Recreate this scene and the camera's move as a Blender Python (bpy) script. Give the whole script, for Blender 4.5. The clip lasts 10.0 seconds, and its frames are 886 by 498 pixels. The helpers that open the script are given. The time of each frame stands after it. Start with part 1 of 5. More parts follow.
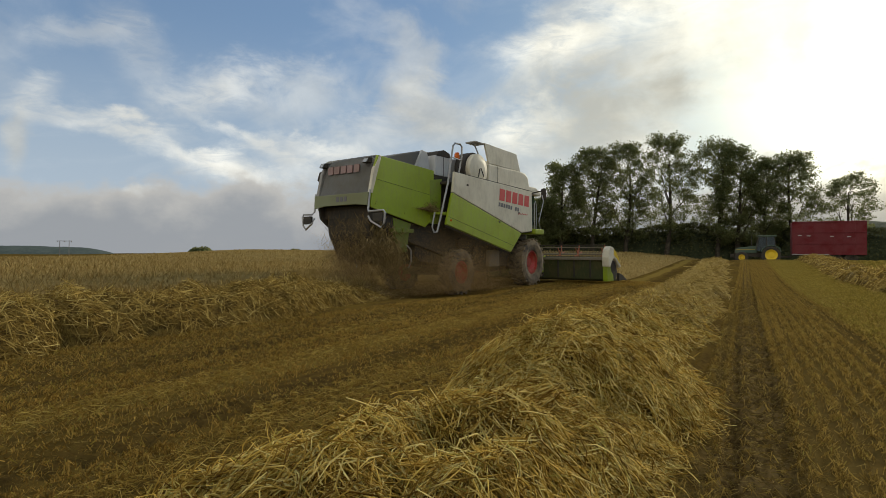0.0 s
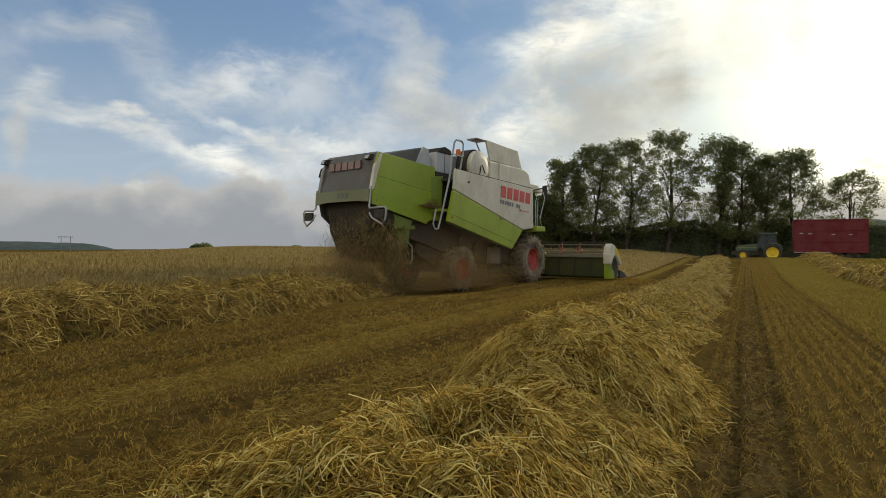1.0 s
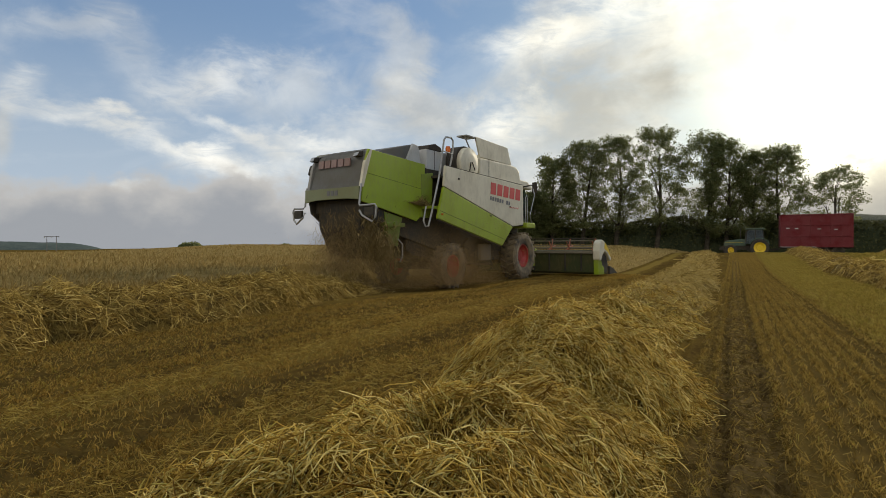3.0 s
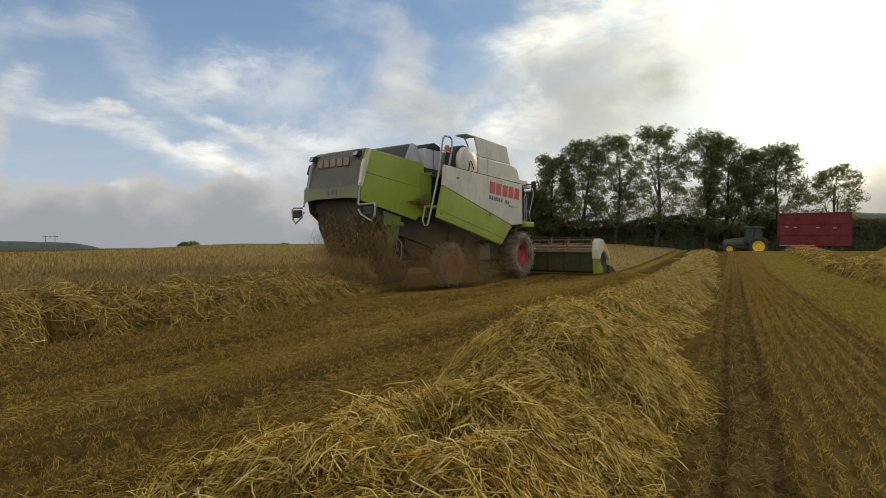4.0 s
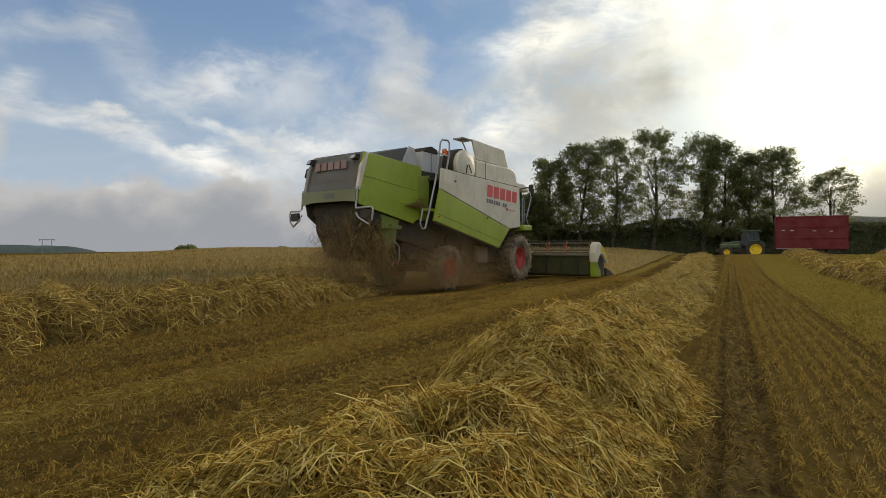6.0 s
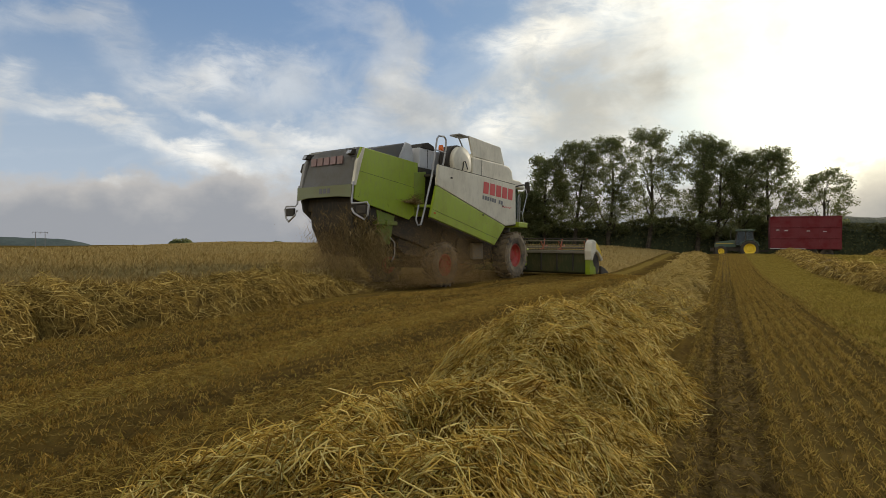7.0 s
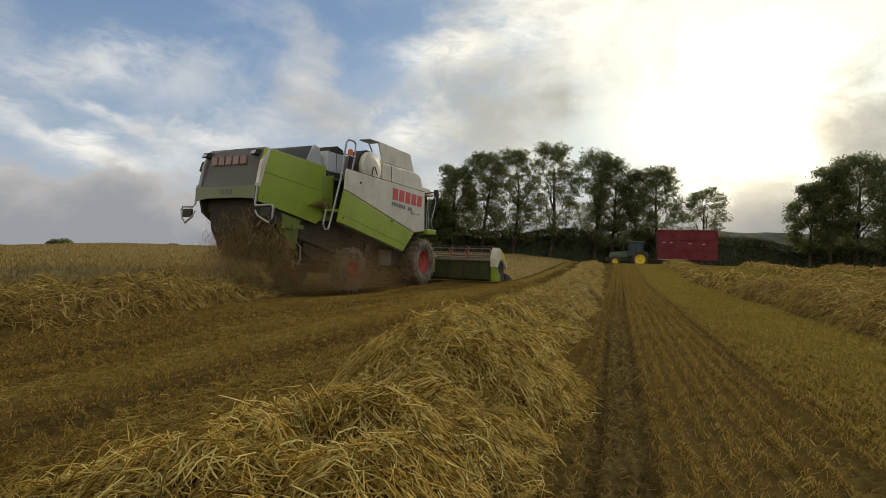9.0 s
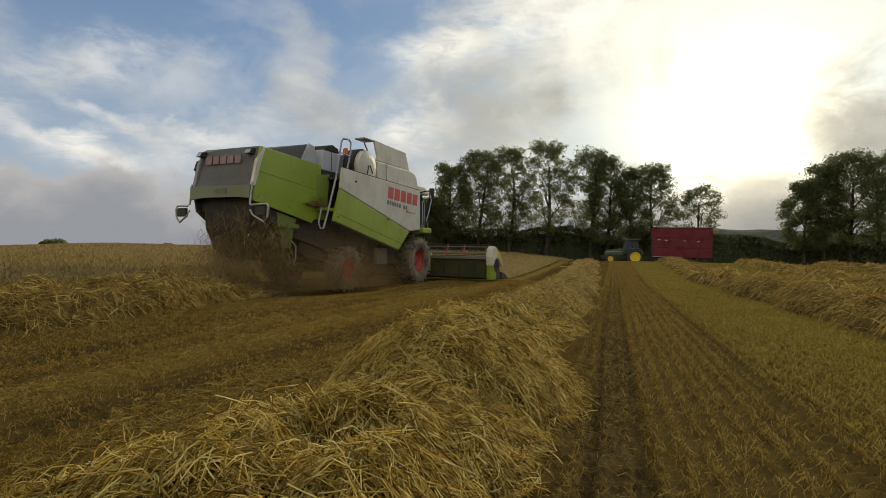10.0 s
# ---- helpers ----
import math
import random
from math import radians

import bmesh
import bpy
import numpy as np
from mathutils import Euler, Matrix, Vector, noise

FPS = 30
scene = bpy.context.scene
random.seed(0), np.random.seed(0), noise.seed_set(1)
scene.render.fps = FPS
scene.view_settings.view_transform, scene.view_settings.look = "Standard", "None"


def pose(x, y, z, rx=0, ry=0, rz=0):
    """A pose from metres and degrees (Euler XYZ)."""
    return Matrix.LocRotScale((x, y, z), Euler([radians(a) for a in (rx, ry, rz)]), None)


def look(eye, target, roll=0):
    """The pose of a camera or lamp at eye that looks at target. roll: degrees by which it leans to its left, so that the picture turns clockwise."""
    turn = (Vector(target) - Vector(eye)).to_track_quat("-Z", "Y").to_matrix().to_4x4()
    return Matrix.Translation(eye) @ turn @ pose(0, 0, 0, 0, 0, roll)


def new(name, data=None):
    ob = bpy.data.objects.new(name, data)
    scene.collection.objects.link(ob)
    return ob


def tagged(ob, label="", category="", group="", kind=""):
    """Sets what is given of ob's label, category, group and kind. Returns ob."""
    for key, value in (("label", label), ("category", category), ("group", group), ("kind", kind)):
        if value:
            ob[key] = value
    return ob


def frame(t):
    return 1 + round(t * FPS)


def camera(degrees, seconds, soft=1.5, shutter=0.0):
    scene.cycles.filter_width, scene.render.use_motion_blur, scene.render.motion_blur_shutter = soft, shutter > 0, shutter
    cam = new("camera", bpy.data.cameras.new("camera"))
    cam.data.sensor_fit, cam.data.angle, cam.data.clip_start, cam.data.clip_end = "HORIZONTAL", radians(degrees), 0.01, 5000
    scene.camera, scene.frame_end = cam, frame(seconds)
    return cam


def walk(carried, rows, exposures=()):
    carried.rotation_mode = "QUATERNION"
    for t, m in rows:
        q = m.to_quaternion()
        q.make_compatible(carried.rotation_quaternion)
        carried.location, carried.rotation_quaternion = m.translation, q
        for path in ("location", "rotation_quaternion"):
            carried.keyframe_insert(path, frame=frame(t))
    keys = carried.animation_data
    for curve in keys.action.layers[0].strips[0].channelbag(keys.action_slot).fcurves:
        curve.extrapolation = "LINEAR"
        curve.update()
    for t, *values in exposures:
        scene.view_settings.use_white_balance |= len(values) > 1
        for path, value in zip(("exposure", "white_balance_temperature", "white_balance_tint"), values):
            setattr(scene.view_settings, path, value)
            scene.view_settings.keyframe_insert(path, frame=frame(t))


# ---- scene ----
cam = camera(77.3, 10.0, soft=0.3)
PATH = [
    (0.0, -0.006, 0.004, 1.187, 90.54, -0.38, 28.62),
    (0.5, -0.010, 0.005, 1.185, 90.34, -0.48, 28.57),
    (1.0, -0.011, 0.004, 1.186, 90.22, -0.54, 28.71),
    (1.5, -0.014, 0.005, 1.185, 89.90, -0.70, 28.36),
    (2.0, -0.013, 0.003, 1.184, 89.94, -0.62, 28.14),
    (2.5, -0.009, 0.002, 1.182, 89.97, -0.32, 27.91),
    (4.0, -0.008, 0.003, 1.180, 89.85, -0.06, 27.64),
    (4.5, -0.006, 0.001, 1.181, 89.97, -0.05, 27.70),
    (5.0, -0.004, 0.000, 1.181, 90.15, -0.12, 27.59),
    (5.5, -0.001, 0.000, 1.180, 90.23, 0.00, 27.40),
    (7.0, 0.000, 0.003, 1.178, 89.83, -0.60, 26.95),
    (7.5, 0.013, 0.006, 1.172, 89.56, -0.85, 23.64),
    (8.0, 0.030, 0.004, 1.168, 90.09, -1.05, 20.86),
    (8.5, 0.037, 0.002, 1.166, 90.33, -1.20, 18.72),
    (9.0, 0.040, -0.001, 1.167, 90.68, -1.55, 17.59),
    (9.5, 0.042, -0.005, 1.167, 90.72, -1.40, 17.27),
    (10.0, 0.040, -0.003, 1.168, 90.53, -1.28, 17.15),
]
walk(cam, [(t, pose(x, y, z, rx, ry, rz)) for t, x, y, z, rx, ry, rz in PATH],
     exposures=[(0.0, 0.22, 7150, 5), (4.5, 0.33, 7150, 7), (5.5, 0.28, 7150, 7), (8.0, 0.25, 7150, 8), (10.0, 0.10, 7150, 8)])

# ---- light ----
SUN_AZ, SUN_EL = 10.5, 12.5      # degrees: clockwise from +y, above the horizon


def towards(az, el):
    a, e = radians(az), radians(el)
    return Vector((math.sin(a) * math.cos(e), math.cos(a) * math.cos(e), math.sin(e)))


sun = new("sun", bpy.data.lights.new("sun", "SUN"))
sun.data.energy, sun.data.angle, sun.data.color = 1.9, radians(14), (1.0, 0.9, 0.74)
sun.matrix_world = look(towards(SUN_AZ, SUN_EL + 8) * 50, (0, 0, 0))


class Nodes:
    """Short hand for node trees."""

    def __init__(self, tree):
        self.t = tree

    def n(self, kind):
        return self.t.nodes.new(kind)

    def put(self, sock, v):
        if isinstance(v, bpy.types.NodeSocket):
            self.t.links.new(v, sock)
        else:
            sock.default_value = v

    def math(self, op, a, b=0.0, c=0.0, clamp=False):
        nd = self.n("ShaderNodeMath")
        nd.operation, nd.use_clamp = op, clamp
        for s, v in zip(nd.inputs, (a, b, c)):
            self.put(s, v)
        return nd.outputs[0]

    def vmath(self, op, a, b=(0, 0, 0)):
        nd = self.n("ShaderNodeVectorMath")
        nd.operation = op
        self.put(nd.inputs[0], a)
        self.put(nd.inputs[1], b)
        return nd.outputs["Value"] if op in ("DOT_PRODUCT", "LENGTH") else nd.outputs[0]

    def mix(self, fac, a, b, blend="MIX"):
        nd = self.n("ShaderNodeMix")
        nd.data_type, nd.blend_type = "RGBA", blend
        self.put(nd.inputs[0], fac)
        for s, v in ((nd.inputs[6], a), (nd.inputs[7], b)):
            self.put(s, v if isinstance(v, bpy.types.NodeSocket) else (*v[:3], 1))
        return nd.outputs[2]

    def noise(self, vec, scale, detail=4, rough=0.55, dist=0.0):
        nd = self.n("ShaderNodeTexNoise")
        if vec is not None:
            self.put(nd.inputs["Vector"], vec)
        for k, v in (("Scale", scale), ("Detail", detail), ("Roughness", rough), ("Distortion", dist)):
            self.put(nd.inputs[k], v)
        return nd.outputs[0]

    def ramp(self, fac, stops):
        nd = self.n("ShaderNodeValToRGB")
        el = nd.color_ramp.elements
        while len(el) < len(stops):
            el.new(0.5)
        for e, (p, c) in zip(el, stops):
            e.position, e.color = p, (*c, 1) if isinstance(c, tuple) else (c, c, c, 1)
        self.put(nd.inputs[0], fac)
        return nd.outputs[0]

    def smooth(self, v, lo, hi):
        nd = self.n("ShaderNodeMapRange")
        nd.interpolation_type = "SMOOTHSTEP"
        for s, x in zip(nd.inputs, (v, lo, hi, 0.0, 1.0)):
            self.put(s, x)
        return nd.outputs[0]

    def scaled(self, vec, sx, sy, sz):
        return self.vmath("MULTIPLY", vec, (sx, sy, sz))


def build_sky():
    w = bpy.data.worlds.new("sky")
    scene.world = w
    w.use_nodes = True
    w.node_tree.nodes.clear()
    g = Nodes(w.node_tree)
    sky = g.n("ShaderNodeTexSky")
    sky.sky_type, sky.sun_disc = "NISHITA", False
    sky.sun_elevation, sky.sun_rotation = radians(SUN_EL), radians(SUN_AZ)
    sky.air_density, sky.dust_density, sky.ozone_density = 1.0, 1.5, 1.5
    d = g.n("ShaderNodeTexCoord").outputs["Generated"]
    dz = g.n("ShaderNodeSeparateXYZ")
    g.put(dz.inputs[0], d)
    up = dz.outputs[2]
    # clouds lie on a high flat layer: directions are spread out over it
    flat = g.n("ShaderNodeCombineXYZ")
    den = g.math("ADD", g.math("MAXIMUM", up, 0.0), 0.16)
    g.put(flat.inputs[0], g.math("DIVIDE", dz.outputs[0], den))
    g.put(flat.inputs[1], g.math("DIVIDE", dz.outputs[1], den))
    flat = flat.outputs[0]
    near_sun = g.vmath("DOT_PRODUCT", d, tuple(towards(SUN_AZ, SUN_EL)))
    warp = g.noise(d, 4.5, 8, 0.6, 0.2)

    azim = g.math("MULTIPLY", g.math("ARCTAN2", dz.outputs[0], dz.outputs[1]), 180 / math.pi)
    elev = g.math("MULTIPLY", g.math("ARCSINE", up), 180 / math.pi)
    swirl = g.math("SUBTRACT", g.noise(g.scaled(d, 1, 1, 1.6), 9.0, 8, 0.6, 0.4), 0.5)

    drift = g.math("MULTIPLY", g.math("SUBTRACT", warp, 0.5), 6.0)
    heave = g.math("ADD", g.math("MULTIPLY", swirl, 4.0), g.math("MULTIPLY", g.math("SUBTRACT", warp, 0.5), 4.0))

    def cloud(az, el, wide, high, slope, soft=1.4):
        """A ragged oval cloud round a direction, all in degrees."""
        a = g.math("SUBTRACT", azim, az)
        e = g.math("ADD", g.math("SUBTRACT", elev, el), g.math("MULTIPLY", a, -math.tan(radians(slope))))
        a = g.math("DIVIDE", g.math("ADD", a, drift), wide * 1.15)
        e = g.math("DIVIDE", g.math("ADD", e, heave), high * 1.3)
        gap = g.math("ADD", g.math("SQRT", g.math("ADD", g.math("MULTIPLY", a, a), g.math("MULTIPLY", e, e))), g.math("MULTIPLY", swirl, 1.8))
        return g.math("SUBTRACT", 1.0, g.smooth(gap, 0.15, soft))

    blue = g.mix(0.6, g.mix(1.0, sky.outputs[0], (0.62, 0.86, 1.25), "MULTIPLY"), (1.75, 2.75, 4.55))
    base = g.mix(g.math("SUBTRACT", 1.0, g.smooth(up, 0.05, 0.40)), blue, (3.45, 4.3, 5.65))
    fine = g.noise(g.scaled(d, 1, 1, 1.7), 5.0, 8, 0.58, 0.3)
    # thin veils and streaks high up
    st = g.noise(g.scaled(flat, 0.75, 1.5, 1.0), 1.05, 9, 0.62, 1.2)
    base = g.mix(g.math("MULTIPLY", g.smooth(st, 0.47, 0.74), 0.12), base, (7.3, 7.7, 8.4))
    # soft broken cloud, thicker towards the sun and behind
    away = g.smooth(near_sun, 0.25, -0.5)
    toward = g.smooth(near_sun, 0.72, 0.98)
    cl = g.noise(g.scaled(d, 1, 1, 1.9), 2.6, 9, 0.55, 0.35)
    body = g.mix(g.smooth(fine, 0.36, 0.64), (4.7, 4.9, 5.4), (7.8, 7.8, 8.0))
    cover = g.smooth(g.math("ADD", cl, g.math("MULTIPLY", g.math("ADD", toward, away), 0.13)), 0.53, 0.70)
    base = g.mix(g.math("MULTIPLY", cover, g.math("ADD", 0.30, g.math("MULTIPLY", g.math("ADD", toward, away), 0.40))), base, body)
    base = g.mix(g.math("MULTIPLY", away, 0.75), base, (9.0, 9.0, 9.2))
    # the sun behind thin cloud
    lobe_near = g.math("MAXIMUM", near_sun, 0.0)
    base = g.mix(1.0, base, g.mix(g.math("POWER", lobe_near, 22.0), (0, 0, 0), (3.0, 2.75, 2.0)), "ADD")
    base = g.mix(1.0, base, g.mix(g.math("POWER", lobe_near, 60.0), (0, 0, 0), (3.6, 3.3, 2.3)), "ADD")
    # single clouds: azimuth, elevation, half width, half height, slope, density, brightness
    grey = ((-13.0, 15.0, 7.6, 3.0, 0, 0.8, 4.7), (-6.6, 15.6, 2.8, 2.6, 0, 0.8, 4.1), (-13.5, 11.2, 7.0, 1.5, 0, 0.5, 4.7),
            (-20.6, 17.7, 4.0, 1.6, 20, 0.45, 5.4), (-29.7, 14.0, 5.6, 2.6, -10, 0.65, 4.3), (-32.9, 18.3, 3.2, 3.9, 0, 0.45, 5.5),
            (-42.5, 15.4, 6.0, 2.9, 10, 0.4, 5.9), (9.5, 5.0, 6.5, 2.7, 0, 0.95, 3.7), (20.5, 10.5, 5.0, 5.2, 0, 0.95, 4.2),
            (12.3, 6.7, 3.1, 1.5, 0, 0.8, 4.2), (4.8, 18.0, 1.9, 3.3, 0, 0.5, 5.8), (-65.9, 9.5, 1.0, 2.4, 0, 0.6, 4.6), (-36.9, 11.7, 6.3, 2.2, 0, 0.4, 5.4))
    white = ((-20.9, 12.7, 2.6, 1.5, 0, 0.75, 8.2), (-50.8, 15.5, 3.1, 1.6, 15, 0.6, 7.4), (-62.7, 17.7, 2.6, 0.6, 15, 0.30, 6.4),
            (-53.0, 8.9, 4.4, 0.55, -22, 0.6, 7.2), (-48.2, 10.6, 4.0, 0.45, -22, 0.55, 7.2), (-61.0, 11.3, 5.0, 0.45, -3, 0.50, 7.0),
            (-65.7, 12.7, 1.0, 0.8, 10, 0.45, 7.0), (-48.8, 7.7, 3.3, 1.0, -8, 0.6, 7.6), (-57.1, 6.1, 1.4, 0.4, 0, 0.6, 7.4),
            (-58.2, 18.0, 1.8, 1.8, -30, 0.25, 6.4), (-17.2, 20.7, 4.2, 0.9, 10, 0.6, 8.0), (-41.4, 10.3, 3.3, 0.7, -5, 0.5, 7.4),
            (-59.4, 4.6, 0.6, 0.7, 0, 0.7, 7.4), (-16.3, 21.0, 5.0, 1.6, 8, 0.55, 8.6), (-5.2, 23.5, 6.0, 3.0, 0, 0.6, 9.0), (-36.0, 8.0, 7.0, 2.5, 0, 0.3, 6.6))
    puff = g.smooth(g.math("ADD", g.math("MULTIPLY", fine, 0.5), g.math("MULTIPLY", g.noise(g.scaled(d, 1, 1, 1.5), 11.0, 7, 0.6, 0.3), 0.5)), 0.40, 0.64)
    wisp = g.smooth(g.noise(g.scaled(d, 1, 1, 3.2), 16.0, 7, 0.62, 0.8), 0.30, 0.62)
    wisp = g.math("ADD", 0.45, g.math("MULTIPLY", wisp, 0.55))
    for sort, tint, soft, ragged in ((grey, (0.985, 1.0, 1.02), 1.15, 1.0), (white, (1.0, 1.0, 1.0), 2.0, wisp)):
        for *form, dens, level in sort:
            t0 = tuple(c * level for c in tint)
            shade = g.mix(puff, tuple(c * 0.95 for c in t0), tuple(c * 1.32 for c in t0))
            base = g.mix(g.math("MULTIPLY", g.math("MULTIPLY", cloud(*form, soft), dens), ragged), base, shade)
    # the bank along the horizon
    bank = g.math("ADD", up, g.math("MULTIPLY", g.math("SUBTRACT", g.noise(g.scaled(d, 1, 1, 1.4), 8.5, 7, 0.55), 0.5), 0.20))
    tone = g.mix(g.smooth(bank, 0.03, 0.125), (2.6, 2.75, 3.2), (4.5, 4.42, 4.55))
    base = g.mix(g.math("MULTIPLY", g.math("SUBTRACT", 1.0, g.smooth(bank, 0.09, 0.132)), 0.88), base, tone)
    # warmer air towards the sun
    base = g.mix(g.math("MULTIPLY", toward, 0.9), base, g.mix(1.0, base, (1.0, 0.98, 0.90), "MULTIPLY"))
    base = g.mix(1.0, base, g.mix(g.math("POWER", lobe_near, 260.0), (0, 0, 0), (12.0, 11.0, 8.0)), "ADD")
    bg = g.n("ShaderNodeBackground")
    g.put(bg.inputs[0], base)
    bg.inputs[1].default_value = 0.1
    g.put(g.n("ShaderNodeOutputWorld").inputs[0], bg.outputs[0])


build_sky()


# ---- materials ----
def material(name, rough=0.6, metal=0.0):
    m = bpy.data.materials.new(name)
    m.use_nodes = True
    g = Nodes(m.node_tree)
    b = m.node_tree.nodes["Principled BSDF"]
    b.inputs["Roughness"].default_value, b.inputs["Metallic"].default_value = rough, metal
    return m, g, b


def bumped(g, b, height, strength=0.3, distance=0.01):
    nd = g.n("ShaderNodeBump")
    nd.inputs["Strength"].default_value, nd.inputs["Distance"].default_value = strength, distance
    g.put(nd.inputs["Height"], height)
    g.put(b.inputs["Normal"], nd.outputs[0])


def where(g):
    return g.n("ShaderNodeTexCoord").outputs["Object"]


def paint(name, colour, dirt=(0.20, 0.155, 0.09), rough=0.42, dirty=0.45, metal=0.0):
    """Painted sheet metal under field dust: two scales of dust, and small scuffs."""
    m, g, b = material(name, rough, metal)
    p = where(g)
    big = g.smooth(g.noise(p, 1.1, 5, 0.6), 0.38, 0.72)
    fine = g.smooth(g.noise(g.scaled(p, 1, 1, 0.35), 9.0, 5, 0.65), 0.45, 0.75)
    tint = g.mix(g.noise(p, 0.6, 2), tuple(c * 0.9 for c in colour), tuple(min(1, c * 1.08) for c in colour))
    c = g.mix(g.math("MULTIPLY", g.math("ADD", big, fine), dirty * 0.5), tint, dirt)
    g.put(b.inputs["Base Color"], c)
    g.put(b.inputs["Roughness"], g.math("ADD", rough, g.math("MULTIPLY", big, 0.35)))
    bumped(g, b, g.noise(p, 2.5, 3), 0.08, 0.02)
    return m


GREEN = paint("green_paint", (0.30, 0.40, 0.010), dirty=0.42)
BRACKET_GREEN = paint("grimy_green_paint", (0.17, 0.24, 0.01), dirty=0.85)
GREEN_DUSTY = paint("dusty_green_paint", (0.24, 0.33, 0.012), dirty=0.75)
WHITE = paint("white_paint", (0.70, 0.645, 0.49), dirty=0.42)
GREY = paint("grey_plastic", (0.27, 0.262, 0.235), rough=0.6, dirty=0.5)
DUSTY_STEEL = paint("dusty_steel", (0.22, 0.19, 0.14), rough=0.7, metal=0.2, dirty=0.8)
DARK_GREY = paint("dark_grey_plastic", (0.13, 0.13, 0.125), rough=0.65, dirty=0.45)
PALE_GREY = paint("pale_grey_paint", (0.52, 0.52, 0.50), dirty=0.4)
STEEL = paint("bare_steel", (0.38, 0.38, 0.37), rough=0.4, metal=0.6, dirty=0.25)
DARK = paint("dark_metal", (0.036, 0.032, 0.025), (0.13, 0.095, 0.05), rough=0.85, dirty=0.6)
RED = paint("red_paint", (0.45, 0.03, 0.025), dirty=0.75)
ORANGE = paint("orange_paint", (0.42, 0.09, 0.03), dirty=0.8)
YELLOW = paint("yellow_paint", (0.75, 0.52, 0.02), dirty=0.15)
TRAILER_RED = paint("trailer_red", (0.128, 0.005, 0.008), (0.10, 0.03, 0.025), rough=0.6, dirty=0.25)
TRACTOR_GREEN = paint("tractor_green", (0.035, 0.075, 0.045), dirty=0.45)
LOGO_RED = paint("logo_red", (0.60, 0.03, 0.03), dirty=0.15)
LOGO_GREY = paint("logo_grey", (0.12, 0.12, 0.13), dirty=0.15)


def rubber():
    m, g, b = material("tyre_rubber", 0.85)
    p = where(g)
    c = g.mix(g.smooth(g.noise(p, 3.0, 5), 0.30, 0.62), (0.045, 0.038, 0.03), (0.22, 0.165, 0.095))
    g.put(b.inputs["Base Color"], c)
    bumped(g, b, g.noise(p, 30, 3), 0.3, 0.01)
    return m


def glass():
    m, g, b = material("tinted_glass", 0.06)
    b.inputs["Base Color"].default_value = (0.10, 0.14, 0.15, 1)
    b.inputs["Transmission Weight"].default_value = 0.75
    b.inputs["IOR"].default_value = 1.45
    return m


def lens(name, colour):
    m, g, b = material(name, 0.2)
    b.inputs["Base Color"].default_value = (*colour, 1)
    b.inputs["Transmission Weight"].default_value = 0.3
    return m


RUBBER, GLASS = rubber(), glass()
AMBER, LAMP_GLASS = lens("amber_lens", (0.8, 0.16, 0.01)), lens("lamp_glass", (0.55, 0.56, 0.55))


def straw(name, stops, see_through=0.25, rough=0.85, wisps=0.0):
    """Stalks, each with its own tone, thin enough to let some light through."""
    m, g, b = material(name, rough)
    b.inputs["Specular IOR Level"].default_value = 0.07
    geo = g.n("ShaderNodeNewGeometry")
    tone = g.ramp(geo.outputs["Random Per Island"], stops)
    patch = g.smooth(g.noise(where(g), 0.9, 4), 0.35, 0.68)
    c = g.mix(g.math("MULTIPLY", patch, 0.35), tone, g.mix(1.0, tone, (0.75, 0.66, 0.5), "MULTIPLY"))
    # random mid-scale patches of darker tone, for contrast between clumps
    tone_dip = g.smooth(g.noise(where(g), 7.5, 4, 0.6), 0.46, 0.66)
    c = g.mix(g.math("MULTIPLY", tone_dip, wisps), c, g.mix(1.0, c, (0.40, 0.34, 0.26), "MULTIPLY"))
    g.put(b.inputs["Base Color"], c)
    tr = g.n("ShaderNodeBsdfTranslucent")
    g.put(tr.inputs[0], c)
    mx = g.n("ShaderNodeMixShader")
    mx.inputs[0].default_value = see_through
    g.put(mx.inputs[1], b.outputs[0])
    g.put(mx.inputs[2], tr.outputs[0])
    g.put(m.node_tree.nodes["Material Output"].inputs[0], mx.outputs[0])
    return m


STRAW = straw("straw", [(0.0, (0.18, 0.095, 0.018)), (0.3, (0.52, 0.34, 0.068)), (0.62, (0.88, 0.635, 0.16)), (0.88, (1.0, 0.86, 0.36)), (1.0, (0.58, 0.49, 0.11))], wisps=0.55)
STRAW_OLD = straw("old_straw", [(0.0, (0.13, 0.078, 0.02)), (0.4, (0.33, 0.225, 0.058)), (0.85, (0.58, 0.42, 0.125)), (1.0, (0.78, 0.61, 0.22))], wisps=0.45)
STUBBLE_DULL = straw("trodden_stubble", [(0.0, (0.15, 0.097, 0.024)), (0.5, (0.30, 0.20, 0.05)), (0.9, (0.45, 0.315, 0.088)), (1.0, (0.31, 0.26, 0.054))], wisps=0.25)
STUBBLE = straw("stubble_stalks", [(0.0, (0.155, 0.092, 0.021)), (0.45, (0.32, 0.20, 0.045)), (0.8, (0.46, 0.305, 0.077)), (1.0, (0.30, 0.245, 0.048))], wisps=0.25)
LITTER = straw("litter", [(0.0, (0.18, 0.11, 0.025)), (0.5, (0.33, 0.23, 0.05)), (1.0, (0.52, 0.39, 0.11))])
CHAFF = straw("dull_chaff", [(0.0, (0.10, 0.065, 0.018)), (0.6, (0.20, 0.14, 0.036)), (0.9, (0.31, 0.22, 0.06)), (1.0, (0.44, 0.335, 0.12))])
CROP = straw("ripe_barley", [(0.0, (0.20, 0.135, 0.044)), (0.5, (0.32, 0.228, 0.084)), (1.0, (0.43, 0.325, 0.135))])
